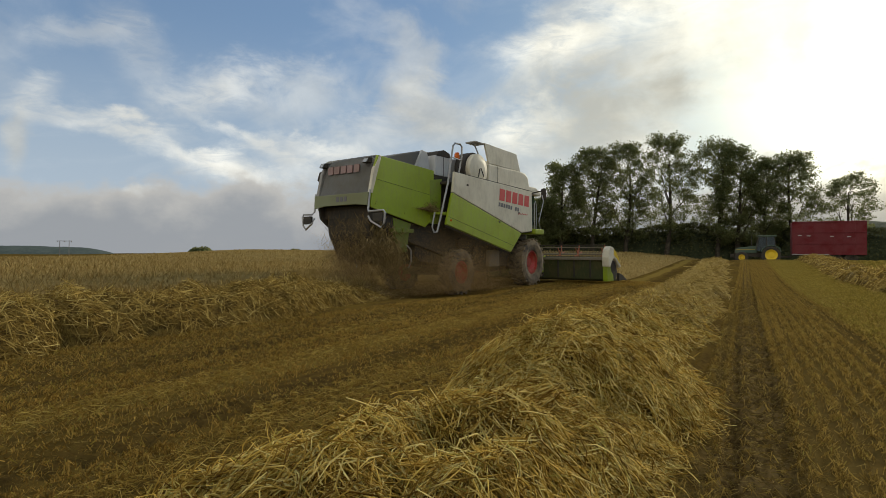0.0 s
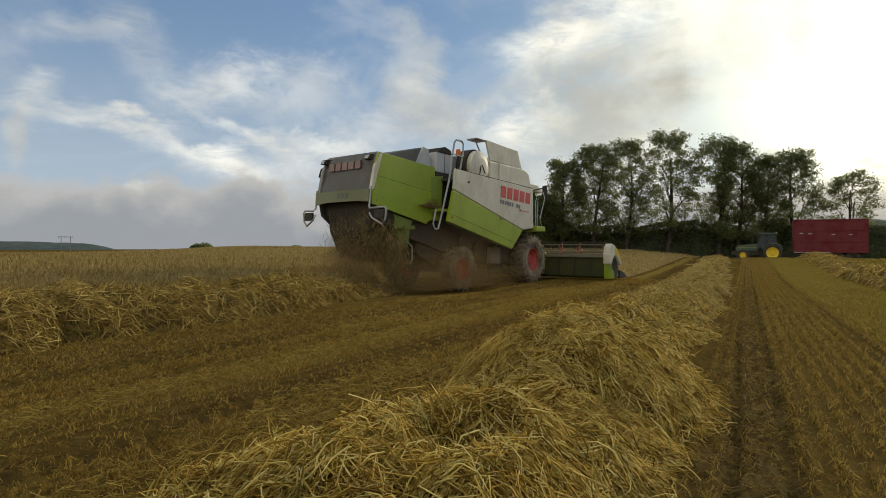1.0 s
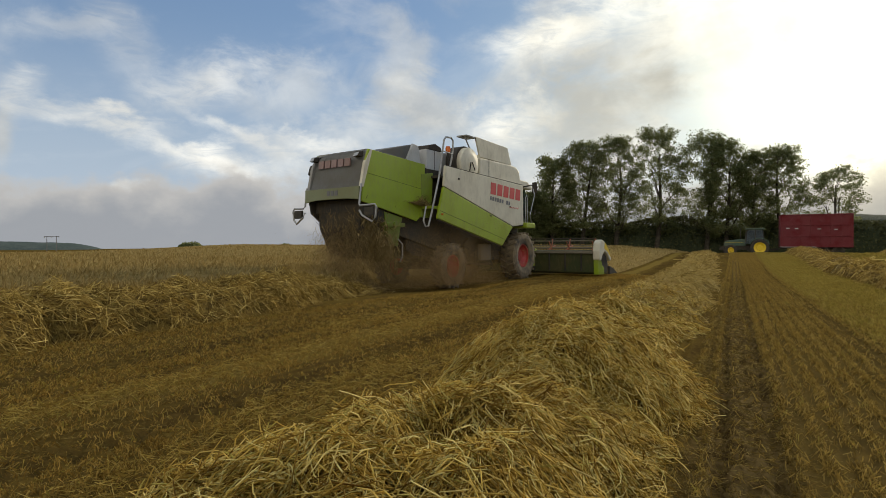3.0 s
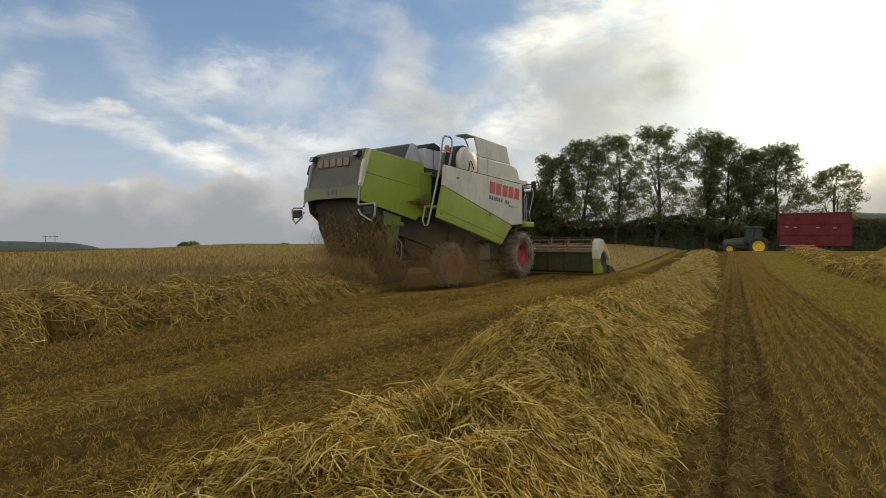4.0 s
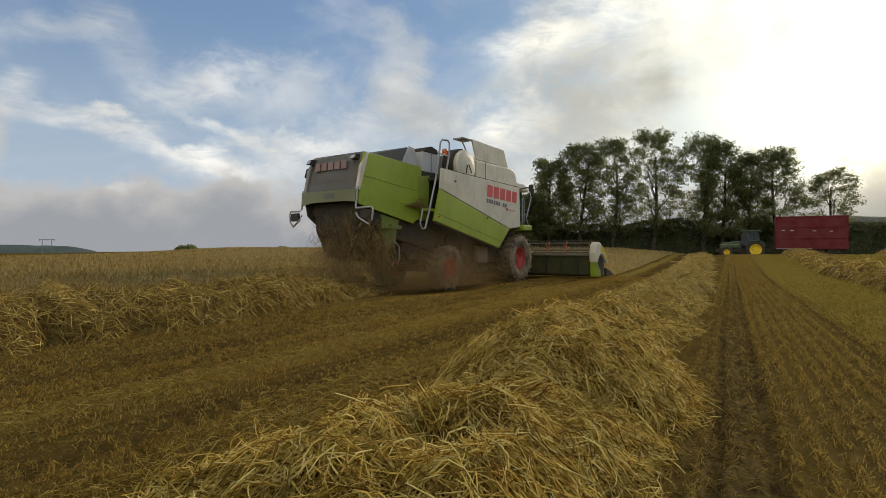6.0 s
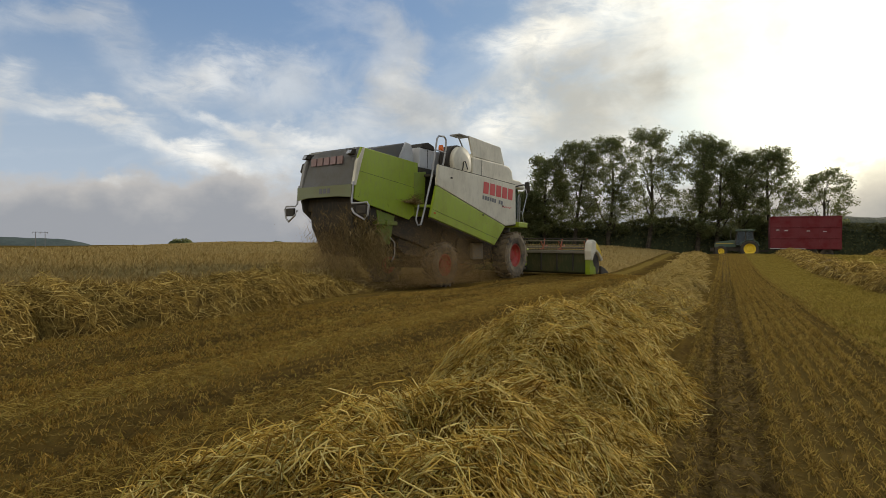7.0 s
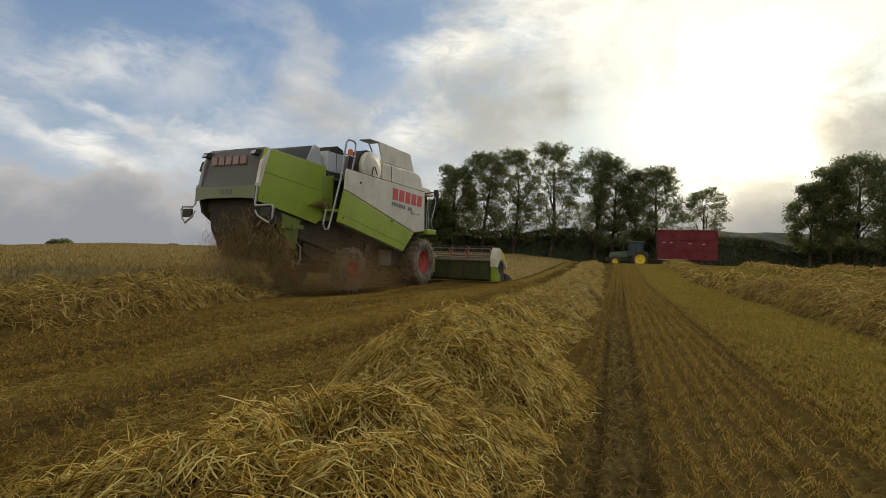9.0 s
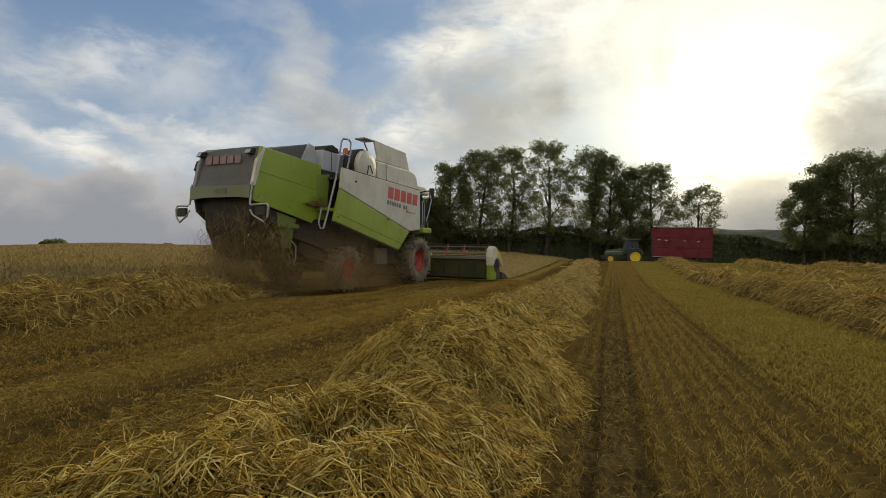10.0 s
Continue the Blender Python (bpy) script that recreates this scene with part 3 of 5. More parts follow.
def off_tracks(x, y):
    return ((np.abs(x - 0.05) > 0.20) & (np.abs(x - 1.38) > 0.08)) | (RNG.random(len(x)) < 0.25)


def off_dark_strips(x, y):
    # stubble thinned on the ruts and on the painted shade strip at -6.35
    bare = (np.abs(x + 3.55) < 0.25) | (np.abs(x + 6.35) < 0.4) | (np.abs(x + 5.5) < 0.18)
    return ~bare | (RNG.random(len(x)) < 0.4)


stubble("stubble", "short cut barley stubble standing in drill rows", STUBBLE, -7.2, -1.6, 0.8, 26, 170000, 0.036, 0.0044, off_dark_strips, 0.8, -0.26, 0.036)
stubble("stubble", "short cut stubble and chaff beside the tyre track", STUBBLE_DULL, -0.3, 2.3, 1.2, 60, 190000, 0.040, 0.004, off_tracks, 0.75, -0.45, 0.026)
stubble("weedy_stubble", "yellow-green weedy stubble between the straw rows", WEEDS, 1.6, 4.4, 1.0, 60, 130000, 0.065, 0.0045, None, 0.85, -1.0, 0.06)
stubble("weedy_stubble", "yellow-green weedy stubble further along the field", WEEDS, 6.2, 18, 6, 60, 40000, 0.085, 0.007, None, 0.7, -1.0, 0.06)

# flat litter of broken straw on the stubble
n = 90000
x, y = -7.0 + 6.2 * RNG.random(n), 1.0 + 22 * RNG.random(n) ** 1.5
ok = (fbm(x * 0.9, y * 0.25, 131, 3) + 0.6 * np.exp(-((x + 4.35) / 0.22) ** 2) + 0.35 * np.exp(-((x + 2.6) / 0.25) ** 2)) > 0.16
x, y = x[ok], y[ok]
n = len(x)
a = RNG.random(n) * 2 * math.pi
V, F = strands(np.stack([x, y, ground_height(x, y) + 0.02 + 0.03 * RNG.random(n)], -1), np.stack([np.cos(a), np.sin(a), RNG.normal(size=n) * 0.3], -1),
               0.03 + 0.11 * RNG.random(n), 0.0045 * (1 + np.hypot(x, y) / 12), RNG.normal(size=n) * 0.2, 1, 2)
V0, F0 = V, F
n = 90000
x, y = -7.2 + 5.8 * RNG.random(n), 1.0 + 20 * RNG.random(n) ** 1.6
ok = fbm(x * 2.2, y * 0.7, 191, 3) > -0.13
x, y = x[ok], y[ok]
n = len(x)
a = RNG.random(n) * 2 * math.pi
V, F = strands(np.stack([x, y, ground_height(x, y) + 0.006 + 0.02 * RNG.random(n)], -1), np.stack([np.cos(a), np.sin(a), RNG.normal(size=n) * 0.35], -1),
               0.02 + 0.07 * RNG.random(n) ** 2, 0.0034 * (1 + y / 9), RNG.normal(size=n) * 0.25, 1, 2)
tagged(new("chaff_litter", mesh_from("chaff_litter", V, F, CHAFF)), "dull brown chaff lying among the stubble", "chaff", kind="stuff")
n = 110000
x, y = np.where(RNG.random(n) < 0.3, -0.35 + 0.66 * RNG.random(n), -0.35 + 3.4 * RNG.random(n)), 1.2 + 22 * RNG.random(n) ** 1.5
ok = (np.sin(2 * math.pi * x / 0.15) > -0.5 + 0.9 * RNG.random(n)) | (x < 0.4)
ok &= fbm(x * 3, y * 3, 171, 2) > -0.16
x, y = x[ok], y[ok]
n = len(x)
a = RNG.random(n) * 2 * math.pi
V, F = strands(np.stack([x, y, ground_height(x, y) + 0.008 + 0.02 * RNG.random(n)], -1), np.stack([np.cos(a), np.sin(a), RNG.normal(size=n) * 0.3], -1),
               0.02 + 0.06 * RNG.random(n) ** 2, 0.003 * (1 + y / 9), RNG.normal(size=n) * 0.2, 1, 2)
tagged(new("chaff_litter", mesh_from("chaff_litter", V, F, CHAFF)), "dull brown chaff and straw lying on the tyre tracks", "chaff", kind="stuff")
V, F = V0, F0
tagged(new("straw_litter", mesh_from("straw_litter", V, F, LITTER)), "scattered pale straw lying on the stubble", "straw litter", kind="stuff")


# ---- standing crop ----
def crop_here(x, y):
    return (x < -9.35 - 3.1 * sstep(9, 13, y)) | ((x < -5.0) & (y > 25.5 - 0.15 * (x + 5)))


def crop_top(x, y):
    t = 0.66 + 0.16 * fbm(x * 0.25, y * 0.25, 151, 3) + 0.10 * fbm(x * 1.3, y * 1.3, 161, 2)
    t = t * (1 - sstep(-13, -11, x) * sstep(22, 25, y) * (0.35 + 0.45 * sstep(-8.0, -5.2, x)))
    t = t * (0.62 + 0.38 * np.maximum(sstep(-9.4, -11.5, x), sstep(9, 14, y)))
    return lie(x, y) + np.where(crop_here(x, y), t, -0.3)


cx = spread((-420, -120, 12), (-120, -30, 2.0), (-30, -4.4, 0.3))
cy = spread((-60, -10, 3), (-10, 60, 0.4), (60, 130, 2.0), (130, 400, 14))
V, F = grid(cx, cy, crop_top)
inside = crop_here(V[:, 0], V[:, 1])
F = F[inside[F].any(1)]
crop = tagged(new("standing_barley", mesh_from("standing_barley", V, F, CROP_CORE, True)), "dense field of ripe standing barley, pale tan", "barley", kind="stuff")
n = 16000
x, y = -9.3 - 1.2 * RNG.random(n) ** 1.5, -8 + 21 * RNG.random(n)
L = 0.40 + 0.25 * RNG.random(n)
edge = strands(np.stack([x, y, lie(x, y) + L * 0.45], -1), np.stack([0.4 * RNG.normal(size=n) + 0.2, 0.4 * RNG.normal(size=n), np.ones(n)], -1), L, 0.018 * np.ones(n), 0.3 * RNG.normal(size=n), 2, 2, 0.8)
n = 130000
r = 8.5 + 150 * RNG.random(n) ** 2.5
az = -math.pi / 2 * 1.15 + (math.pi / 2 * 1.15) * RNG.random(n)
x, y = r * np.sin(az), r * np.cos(az)
ok = crop_here(x, y)
x, y, r = x[ok], y[ok], r[ok]
n = len(x)
L = 0.30 + 0.25 * RNG.random(n)
way = np.stack([0.5 * RNG.normal(size=n) + 0.2, 0.5 * RNG.normal(size=n), np.ones(n)], -1)
V, F = strands(np.stack([x, y, crop_top(x, y) + 0.02 - 0.3 * L + 0.05 * RNG.normal(size=n)], -1), way, L, 0.009 * (0.7 + r / 10), RNG.normal(size=n) * 0.4, 2, 2, 0.8)
V, F = joined((V, F), edge)
ears = new("ears", mesh_from("ears", V, F, CROP))
ears.parent = crop
tagged(ears, kind="stuff")


# ---- combine harvester ----
def wheel(name, parent, at, r, w, rim_r, rim_mat, lugs=20, side=1, tyre_mat=None):
    """A lugged tyre with a dished rim; side: 1 when the dish faces +x."""
    h = w / 2
    rr = rim_r
    prof = [(rr, -h * 0.72), (rr + 0.03, -h * 0.86), ((r + rr) / 2, -h), (r - 0.10, -h * 0.96), (r - 0.045, -h * 0.80), (r - 0.035, 0),
            (r - 0.045, h * 0.80), (r - 0.10, h * 0.96), ((r + rr) / 2, h), (rr + 0.03, h * 0.86), (rr, h * 0.72)]
    tyre = turned(prof, "x", 40, closed=True)
    t = part("tyre", tyre, tyre_mat or RUBBER, parent)
    t.location = at
    if lugs:
        lug_mesh = {}
        for sd in (-1, 1):
            lug = slab([(0.02 * h * sd, -0.045), (0.95 * h * sd, 0.10), (0.95 * h * sd, 0.19), (0.02 * h * sd, 0.045)], r - 0.07, r, "z", 0)
            me = bpy.data.meshes.new("lug")
            lug.to_mesh(me)
            lug.free()
            me.materials.append(RUBBER)
            lug_mesh[sd] = me
        for i in range(lugs):
            for sd in (-1, 1):
                ob = new("lug", lug_mesh[sd])
                ob.parent = t
                ob.matrix_basis = pose(0, 0, 0, 360 * (i + (0.5 if sd > 0 else 0)) / lugs)
    s = side
    dish = [(rr, -h * 0.7), (rr, h * 0.7), (rr - 0.035, h * 0.72), (rr - 0.05, h * 0.45), (rr * 0.62, h * 0.12), (rr * 0.42, h * 0.10), (rr * 0.40, h * 0.34), (0.02, h * 0.36)]
    rim = part("rim", turned([(a, b * s) for a, b in dish], "x", 32), rim_mat, t)
    nuts = bmesh.new()
    for i in range(8):
        a = i * math.pi / 4
        nuts = merged(nuts, turned([(0.022, s * h * 0.1), (0.022, s * h * 0.17)], "x", 6, (0, rr * 0.52 * math.cos(a), rr * 0.52 * math.sin(a))))
    tagged(part("wheel_nuts", nuts, DARK, t), kind="stuff")
    return t


def bar(parent, name, x, y0, y1, z0, z1, mat, dx=0.004):
    return part(name, box(x, x + dx, y0, y1, z0, z1, 0), mat, parent)


def logo_shapes(parent, x, y0, z0, count, wide, high, gap, mat, slant=0.0, drop=0.0):
    """A row of plain blocks standing in for a maker's mark on a side wall."""
    for i in range(count):
        a = y0 + i * (wide + gap)
        z = z0 + drop * (a - y0)
        part("maker_mark", slab([(a, z), (a + wide, z + drop * wide), (a + wide + slant, z + drop * wide + high), (a + slant, z + high)], x, x + 0.005, "x", 0), mat, parent)


def combine_harvester():
    c = tagged(empty("combine_harvester", (-8.865, 21.03, 0), -8.6),
               "dusty green and white combine harvester cutting barley", "combine harvester")
    # running gear
    for s in (-1, 1):
        wheel("front_wheel", c, (1.27 * s, 0, 0.90), 0.92, 0.66, 0.46, RED, 20, s)
        wheel("rear_wheel", c, (1.22 * s, -4.62, 0.60), 0.74, 0.48, 0.37, RED, 18, s)
    part("front_axle", merged(turned([(0.16, -1.1), (0.16, 1.1)], "x", 16, (0, 0, 0.9)), box(-0.55, 0.55, -0.35, 0.35, 0.6, 1.3)), DARK, c)
    part("rear_axle", merged(box(-1.05, 1.05, -4.76, -4.48, 0.48, 0.72), box(-0.25, 0.25, -4.77, -4.47, 0.66, 1.3)), DARK, c)
    # chassis and the threshing body under the panels
    part("chassis", slab([(-7.9, 2.1), (-7.6, 1.75), (-5.4, 1.25), (-3.6, 0.75), (-0.9, 0.75), (0.5, 1.0), (0.7, 2.4), (-5.6, 2.9), (-7.9, 2.9)], -0.92, 0.92, "x", 0.05), DARK, c)
    part("sieve_box", slab([(-6.3, 1.15), (-6.0, 0.95), (-2.2, 0.55), (-1.2, 0.55), (-1.2, 1.2), (-6.3, 1.7)], -0.8, 0.8, "x", 0.04), DARK, c)
    for s in (-1, 1):
        x0, x1 = (1.50, 1.60) if s > 0 else (-1.60, -1.50)
        out = 1.60 * s
        # side shields: white above, green below a falling line
        part("white_side_panel", slab([(-5.31, 3.81), (-5.40, 3.14), (-0.96, 2.02), (-0.14, 2.11), (-0.20, 3.64), (-3.13, 3.72)], x0, x1, "x", 0.03, 3), WHITE, c,
             "off-white sheet metal side shield")
        part("green_side_panel", slab([(-5.41, 3.125), (-5.73, 2.11), (-1.77, 1.28), (-0.97, 2.00)], x0, x1, "x", 0.03, 3), GREEN, c, "lime green lower side shield")
        part("panel_seam", pipe([(out - 0.004 * s, -5.62, 2.36), (out - 0.004 * s, -1.6, 1.52)], 0.008, 6), DARK, c)
        part("rubber_edge", pipe([(out - 0.05 * s, -5.70, 2.07), (out - 0.05 * s, -1.8, 1.25)], 0.03, 6), DARK, c)
        part("gearbox_guard", box(0.95 * s - 0.12, 0.95 * s + 0.12, -2.4, -1.7, 0.75, 1.35, 0.04), DUSTY_STEEL, c)
        part("belt_pulley", turned([(0.30, 0.93 * s), (0.30, 1.02 * s)], "x", 24, (0, -3.1, 1.25)), DARK, c)
        part("belt_pulley", turned([(0.20, 0.93 * s), (0.20, 1.02 * s)], "x", 24, (0, -4.1, 1.55)), DARK, c)
        part("drive_belt", pipe([(1.0 * s, -3.1, 1.55), (1.0 * s, -4.1, 1.75), (1.0 * s, -4.3, 1.5), (1.0 * s, -3.1, 0.95), (1.0 * s, -2.8, 1.25)], 0.025, 6, True), DARK, c)
        part("wheel_arch", slab([(-1.7, 1.35), (-0.95, 2.02), (0.2, 2.08), (0.2, 2.14), (-1.0, 2.10), (-1.76, 1.38)], 0.75 * s if s > 0 else -1.58, 1.58 if s > 0 else -0.75, "x", 0.01), DARK, c)
        logo_shapes(c, 1.6 if s > 0 else -1.605, -2.62, 3.12, 5, 0.36, 0.42, 0.09, LOGO_RED, 0.04, -0.045)
        for k in range(9):
            if k == 6:
                continue
            a = -2.66 + k * 0.165
            part("type_mark", slab([(a, 2.90 - 0.012 * k), (a + 0.12, 2.90 - 0.012 * k), (a + 0.13, 3.04 - 0.012 * k), (a + 0.01, 3.04 - 0.012 * k)], min(out, out + 0.005 * s), max(out, out + 0.005 * s), "x", 0), LOGO_GREY, c)
        part("script_mark", pipe([(out, -1.25 + 0.1 * k, 2.70 + 0.05 * (k % 2)) for k in range(8)], 0.014, 5), LOGO_RED, c)
        for yy, zz in ((-4.6, 3.45), (-2.6, 2.35), (-1.2, 2.75)):
            part("panel_latch", box(out - 0.01, out + 0.01, yy - 0.05, yy + 0.05, zz - 0.03, zz + 0.03, 0.004), DARK, c)
        part("side_marker", box(out - 0.008, out + 0.008, -5.55, -5.45, 2.22, 2.28, 0.004), AMBER, c)
        part("shield_hinge", pipe([(out - 0.01 * s, -5.30, 3.80), (out - 0.01 * s, -0.22, 3.66)], 0.012, 6), DARK, c)
    # grain tank
    part("grain_tank", slab([(-3.14, 3.60), (-3.12, 4.36), (-1.0, 4.37), (-0.50, 4.33), (-0.28, 4.20), (-0.10, 3.68)], -1.48, 1.48, "x", 0.07, 3), WHITE, c, "off-white grain tank")
    part("tank_seam", pipe([(1.49, -2.55, 3.68), (1.49, -2.55, 4.36)], 0.008, 5), DARK, c)
    for s in (-1, 1):
        part("tank_extension", slab([(-3.10, 4.38), (-3.38, 5.05), (-1.17, 4.98), (-0.86, 4.36)], 1.40 if s > 0 else -1.46, 1.46 if s > 0 else -1.40, "x", 0.012), WHITE, c, "raised dusty tank side flap")
    part("tank_front_flap", slab([(-1.4, 4.30), (1.4, 4.30), (1.4, 4.86), (-1.4, 4.86)], -1.16, -1.10, "y", 0.012), WHITE, c)
    part("tank_rear_flap", slab([(1.05, 4.98), (1.46, 4.98), (1.46, 5.03), (1.05, 5.03)], -3.95, -3.36, "y", 0.012), GREY, c)
    part("flap_strut", pipe([(1.35, -3.90, 4.98), (1.35, -3.35, 4.35)], 0.025), STEEL, c)
    part("tank_rear_wall", slab([(-1.4, 3.6), (1.4, 3.6), (1.4, 4.4), (-1.4, 4.4)], -3.24, -3.16, "y", 0.01), GREY, c)
    part("filling_auger", turned([(0.16, 0), (0.16, 0.3)], "z", 16, (0.2, -2.6, 4.2)), STEEL, c)
    # engine bay with the round cooling screen
    drum = part("cooling_screen", turned([(0.55, 1.02), (0.56, 1.42), (0.53, 1.47), (0.32, 1.51), (0.05, 1.52)], "x", 40, (0, -3.74, 4.06)), WHITE, c, "round off-white rotary cooling screen")
    part("screen_handle", pipe([(1.54, -3.86, 3.80), (1.57, -3.84, 4.08), (1.57, -3.75, 4.10), (1.57, -3.62, 3.90), (1.54, -3.54, 3.86)], 0.018), DARK, drum)
    part("screen_ring", turned([(0.60, 0.90), (0.60, 1.30)], "x", 36, (0, -3.80, 4.06)), DARK, c)
    part("engine_hood", slab([(-5.1, 3.5), (-5.05, 4.25), (-4.4, 4.4), (-3.3, 4.42), (-3.3, 3.5)], -1.2, 0.92, "x", 0.06, 3), GREY, c, "grey engine cover")
    part("radiator_housing", box(-0.5, 1.0, -5.55, -4.75, 3.72, 4.36, 0.03), PALE_GREY, c, "pale grey radiator housing")
    part("housing_seam", box(0.998, 1.006, -5.13, -5.11, 3.74, 4.34, 0), DARK, c)
    part("housing_cap", slab([(-5.50, 4.36), (-5.42, 4.50), (-5.10, 4.58), (-4.80, 4.50), (-4.74, 4.36)], 0.30, 1.02, "x", 0.02), DARK, c, "dark cap on the radiator housing")
    part("engine_block", box(-0.9, 1.0, -5.75, -4.7, 2.6, 3.75, 0.05), DARK, c)
    part("deck", box(-1.4, 1.40, -5.45, -3.2, 3.42, 3.50, 0.01), DARK, c)
    part("air_cleaner", turned([(0.05, -5.75), (0.26, -5.72), (0.28, -5.55), (0.28, -4.95), (0.2, -4.9)], "y", 24, (-0.35, 0, 4.18)), GREY, c)
    beacon = part("beacon", turned([(0.075, 4.42), (0.085, 4.44), (0.085, 4.58), (0.06, 4.63), (0.01, 4.64)], "z", 20, (1.25, -4.72, -0.1)), AMBER, c, "orange rotating beacon")
    part("beacon_pole", pipe([(1.25, -4.72, 3.45), (1.25, -4.72, 4.34)], 0.025), DARK, beacon)
    # straw hood
    part("hood_side", slab([(-8.28, 3.95), (-8.42, 3.60), (-8.56, 2.50), (-6.15, 2.04), (-5.76, 2.30), (-5.76, 3.82)], 1.03, 1.11, "x", 0.015), GREEN, c, "lime green straw hood side")
    part("hood_side", slab([(-8.22, 3.96), (-8.36, 3.60), (-8.52, 2.50), (-6.11, 2.06), (-5.70, 2.30), (-5.70, 3.84)], -1.12, -1.04, "x", 0.015), GREEN, c, "lime green straw hood side")
    for s in (-1, 1):
        side = 1.11 if s > 0 else -1.12
        part("hood_seam", pipe([(side + 0.002 * s, -8.44, 3.28), (side + 0.002 * s, -5.80, 3.02)], 0.004, 5), DARK, c)
        part("hood_lip", pipe([(side - 0.02 * s, -8.53, 2.49), (side - 0.02 * s, -6.16, 2.04)], 0.025, 6), GREEN, c)
    part("hood_top", slab([(-8.22, 3.90), (-5.7, 3.78), (-5.7, 3.86), (-8.22, 3.98)], -1.06, 0.98, "x", 0.02), GREY, c)
    rear = bmesh.new()
    rows = []
    for y, z, w in ((-8.16, 3.985, 1.04), (-8.28, 3.96, 1.06), (-8.36, 3.88, 1.07), (-8.52, 3.2, 1.09), (-8.62, 2.88, 1.10)):
        rows.append([rear.verts.new((x - 0.02 * (x + w) / (2 * w), y + 0.10 * (abs(x) / w) ** 4, z - (0.10 * (max(-x, 0) / w) ** 2 if z > 3.8 else 0))) for x in np.linspace(-w, w, 13)])
    for a, b in zip(rows, rows[1:]):
        for i in range(12):
            rear.faces.new((a[i], a[i + 1], b[i + 1], b[i]))
    bmesh.ops.solidify(rear, geom=rear.faces, thickness=0.05)
    bmesh.ops.recalc_face_normals(rear, faces=rear.faces)
    part("rear_cover", rear, GREY, c, "grey rear hood cover", True)
    part("rear_corner", slab([(-8.23, 3.95), (-8.45, 3.55), (-8.60, 2.86), (-8.50, 2.86), (-8.15, 3.95)], 1.02, 1.13, "x", 0.02), WHITE, c)
    part("rear_corner", slab([(-8.23, 3.95), (-8.45, 3.55), (-8.60, 2.86), (-8.50, 2.86), (-8.15, 3.95)], -1.13, -1.02, "x", 0.02), GREY, c)
    flap = slab([(-1.10, 2.88), (1.12, 2.88), (1.10, 2.52), (0.6, 2.56), (-0.6, 2.56), (-1.10, 2.50)], -8.68, -8.63, "y", 0.012)
    part("rear_flap", flap, paint("flap_olive", (0.17, 0.19, 0.09), dirty=0.4), c, "olive lower rear flap")
    faded = paint("faded_red", (0.27, 0.17, 0.155), dirty=0.5)
    for k in range(5):
        a = -0.72 + k * 0.27
        part("rear_mark", slab([(a, 3.50), (a + 0.21, 3.50), (a + 0.23, 3.72), (a + 0.02, 3.72)], -8.50, -8.455, "y", 0), faded, c)
    for k in range(3):
        part("rear_type_mark", slab([(-0.15 + k * 0.16, 2.66), (-0.03 + k * 0.16, 2.66), (-0.03 + k * 0.16, 2.8), (-0.15 + k * 0.16, 2.8)], -8.69, -8.682, "y", 0), LOGO_GREY, c)
    for s in (-1, 1):
        lamp = part("work_lamp", slab([(-8.52, 3.74), (-8.44, 3.88), (-8.30, 3.9), (-8.30, 3.74)], 0.72 * s if s > 0 else -1.10, 0.92 if s > 0 else -0.92, "x", 0.015), DARK, c)
        part("lamp_lens", slab([(-8.53, 3.75), (-8.46, 3.86), (-8.45, 3.86), (-8.51, 3.75)], 0.74 if s > 0 else -1.08, 0.90 if s > 0 else -0.94, "x", 0), LAMP_GLASS, lamp)
        a, b = 1.12 * s, 1.72 * s
        guard = part("lamp_guard", pipe([(a, -8.60, 2.95), (a, -8.66, 2.40), (a + 0.05 * s, -8.70, 2.34), (b - 0.06 * s, -8.62, 2.36), (b, -8.62, 2.28), (b - 0.04 * s, -8.62, 2.02),
                                         (b - 0.16 * s, -8.62, 1.90), (a + 0.10 * s, -8.66, 2.08), (a, -8.66, 2.22)], 0.028, 8), STEEL, c, "bent grey tube guard")
        part("rear_lamp", box(b - 0.44 * s if s > 0 else b + 0.08, b - 0.08 if s > 0 else b + 0.44, -8.66, -8.58, 2.06, 2.30, 0.03), DARK, guard)
    for s in (-1, 1):
        part("hood_skirt", slab([(-8.58, 2.60), (-8.50, 2.20), (-8.20, 1.98), (-7.70, 1.92), (-6.6, 2.05), (-6.6, 2.5)], -1.07 if s < 0 else 0.95, -1.0 if s < 0 else 1.0, "x", 0.01), DARK, c)
    # dark crosswall added for the shade in the hood's open underside
    part("shade_crosswall", slab([(-1.0, 2.56), (1.0, 2.56), (1.0, 2.2), (-1.0, 2.2)], -8.35, -8.30, "y", 0.01), DARK, c)
    # dark block added for the shaded hollow behind the falling straw
    part("shade_block", slab([(-8.36, 2.5), (-8.30, 1.75), (-7.9, 1.0), (-7.1, 0.85), (-6.6, 2.2)], -0.92, 0.80, "x", 0.06), DARK, c, "added dark block for the shade behind the falling straw")
    # dark fill standing in for the shade inside the hood
    part("hood_shade_fill", slab([(-8.45, 2.6), (-8.2, 3.8), (-5.8, 3.7), (-5.8, 2.2)], -1.0, 1.0, "x", 0), DARK, c)
    cowl = slab([(-7.55, 3.95), (-5.90, 3.88), (-5.72, 3.88), (-5.92, 4.40), (-6.1, 4.43), (-7.5, 4.06)], -1.0, 0.80, "x", 0.03)
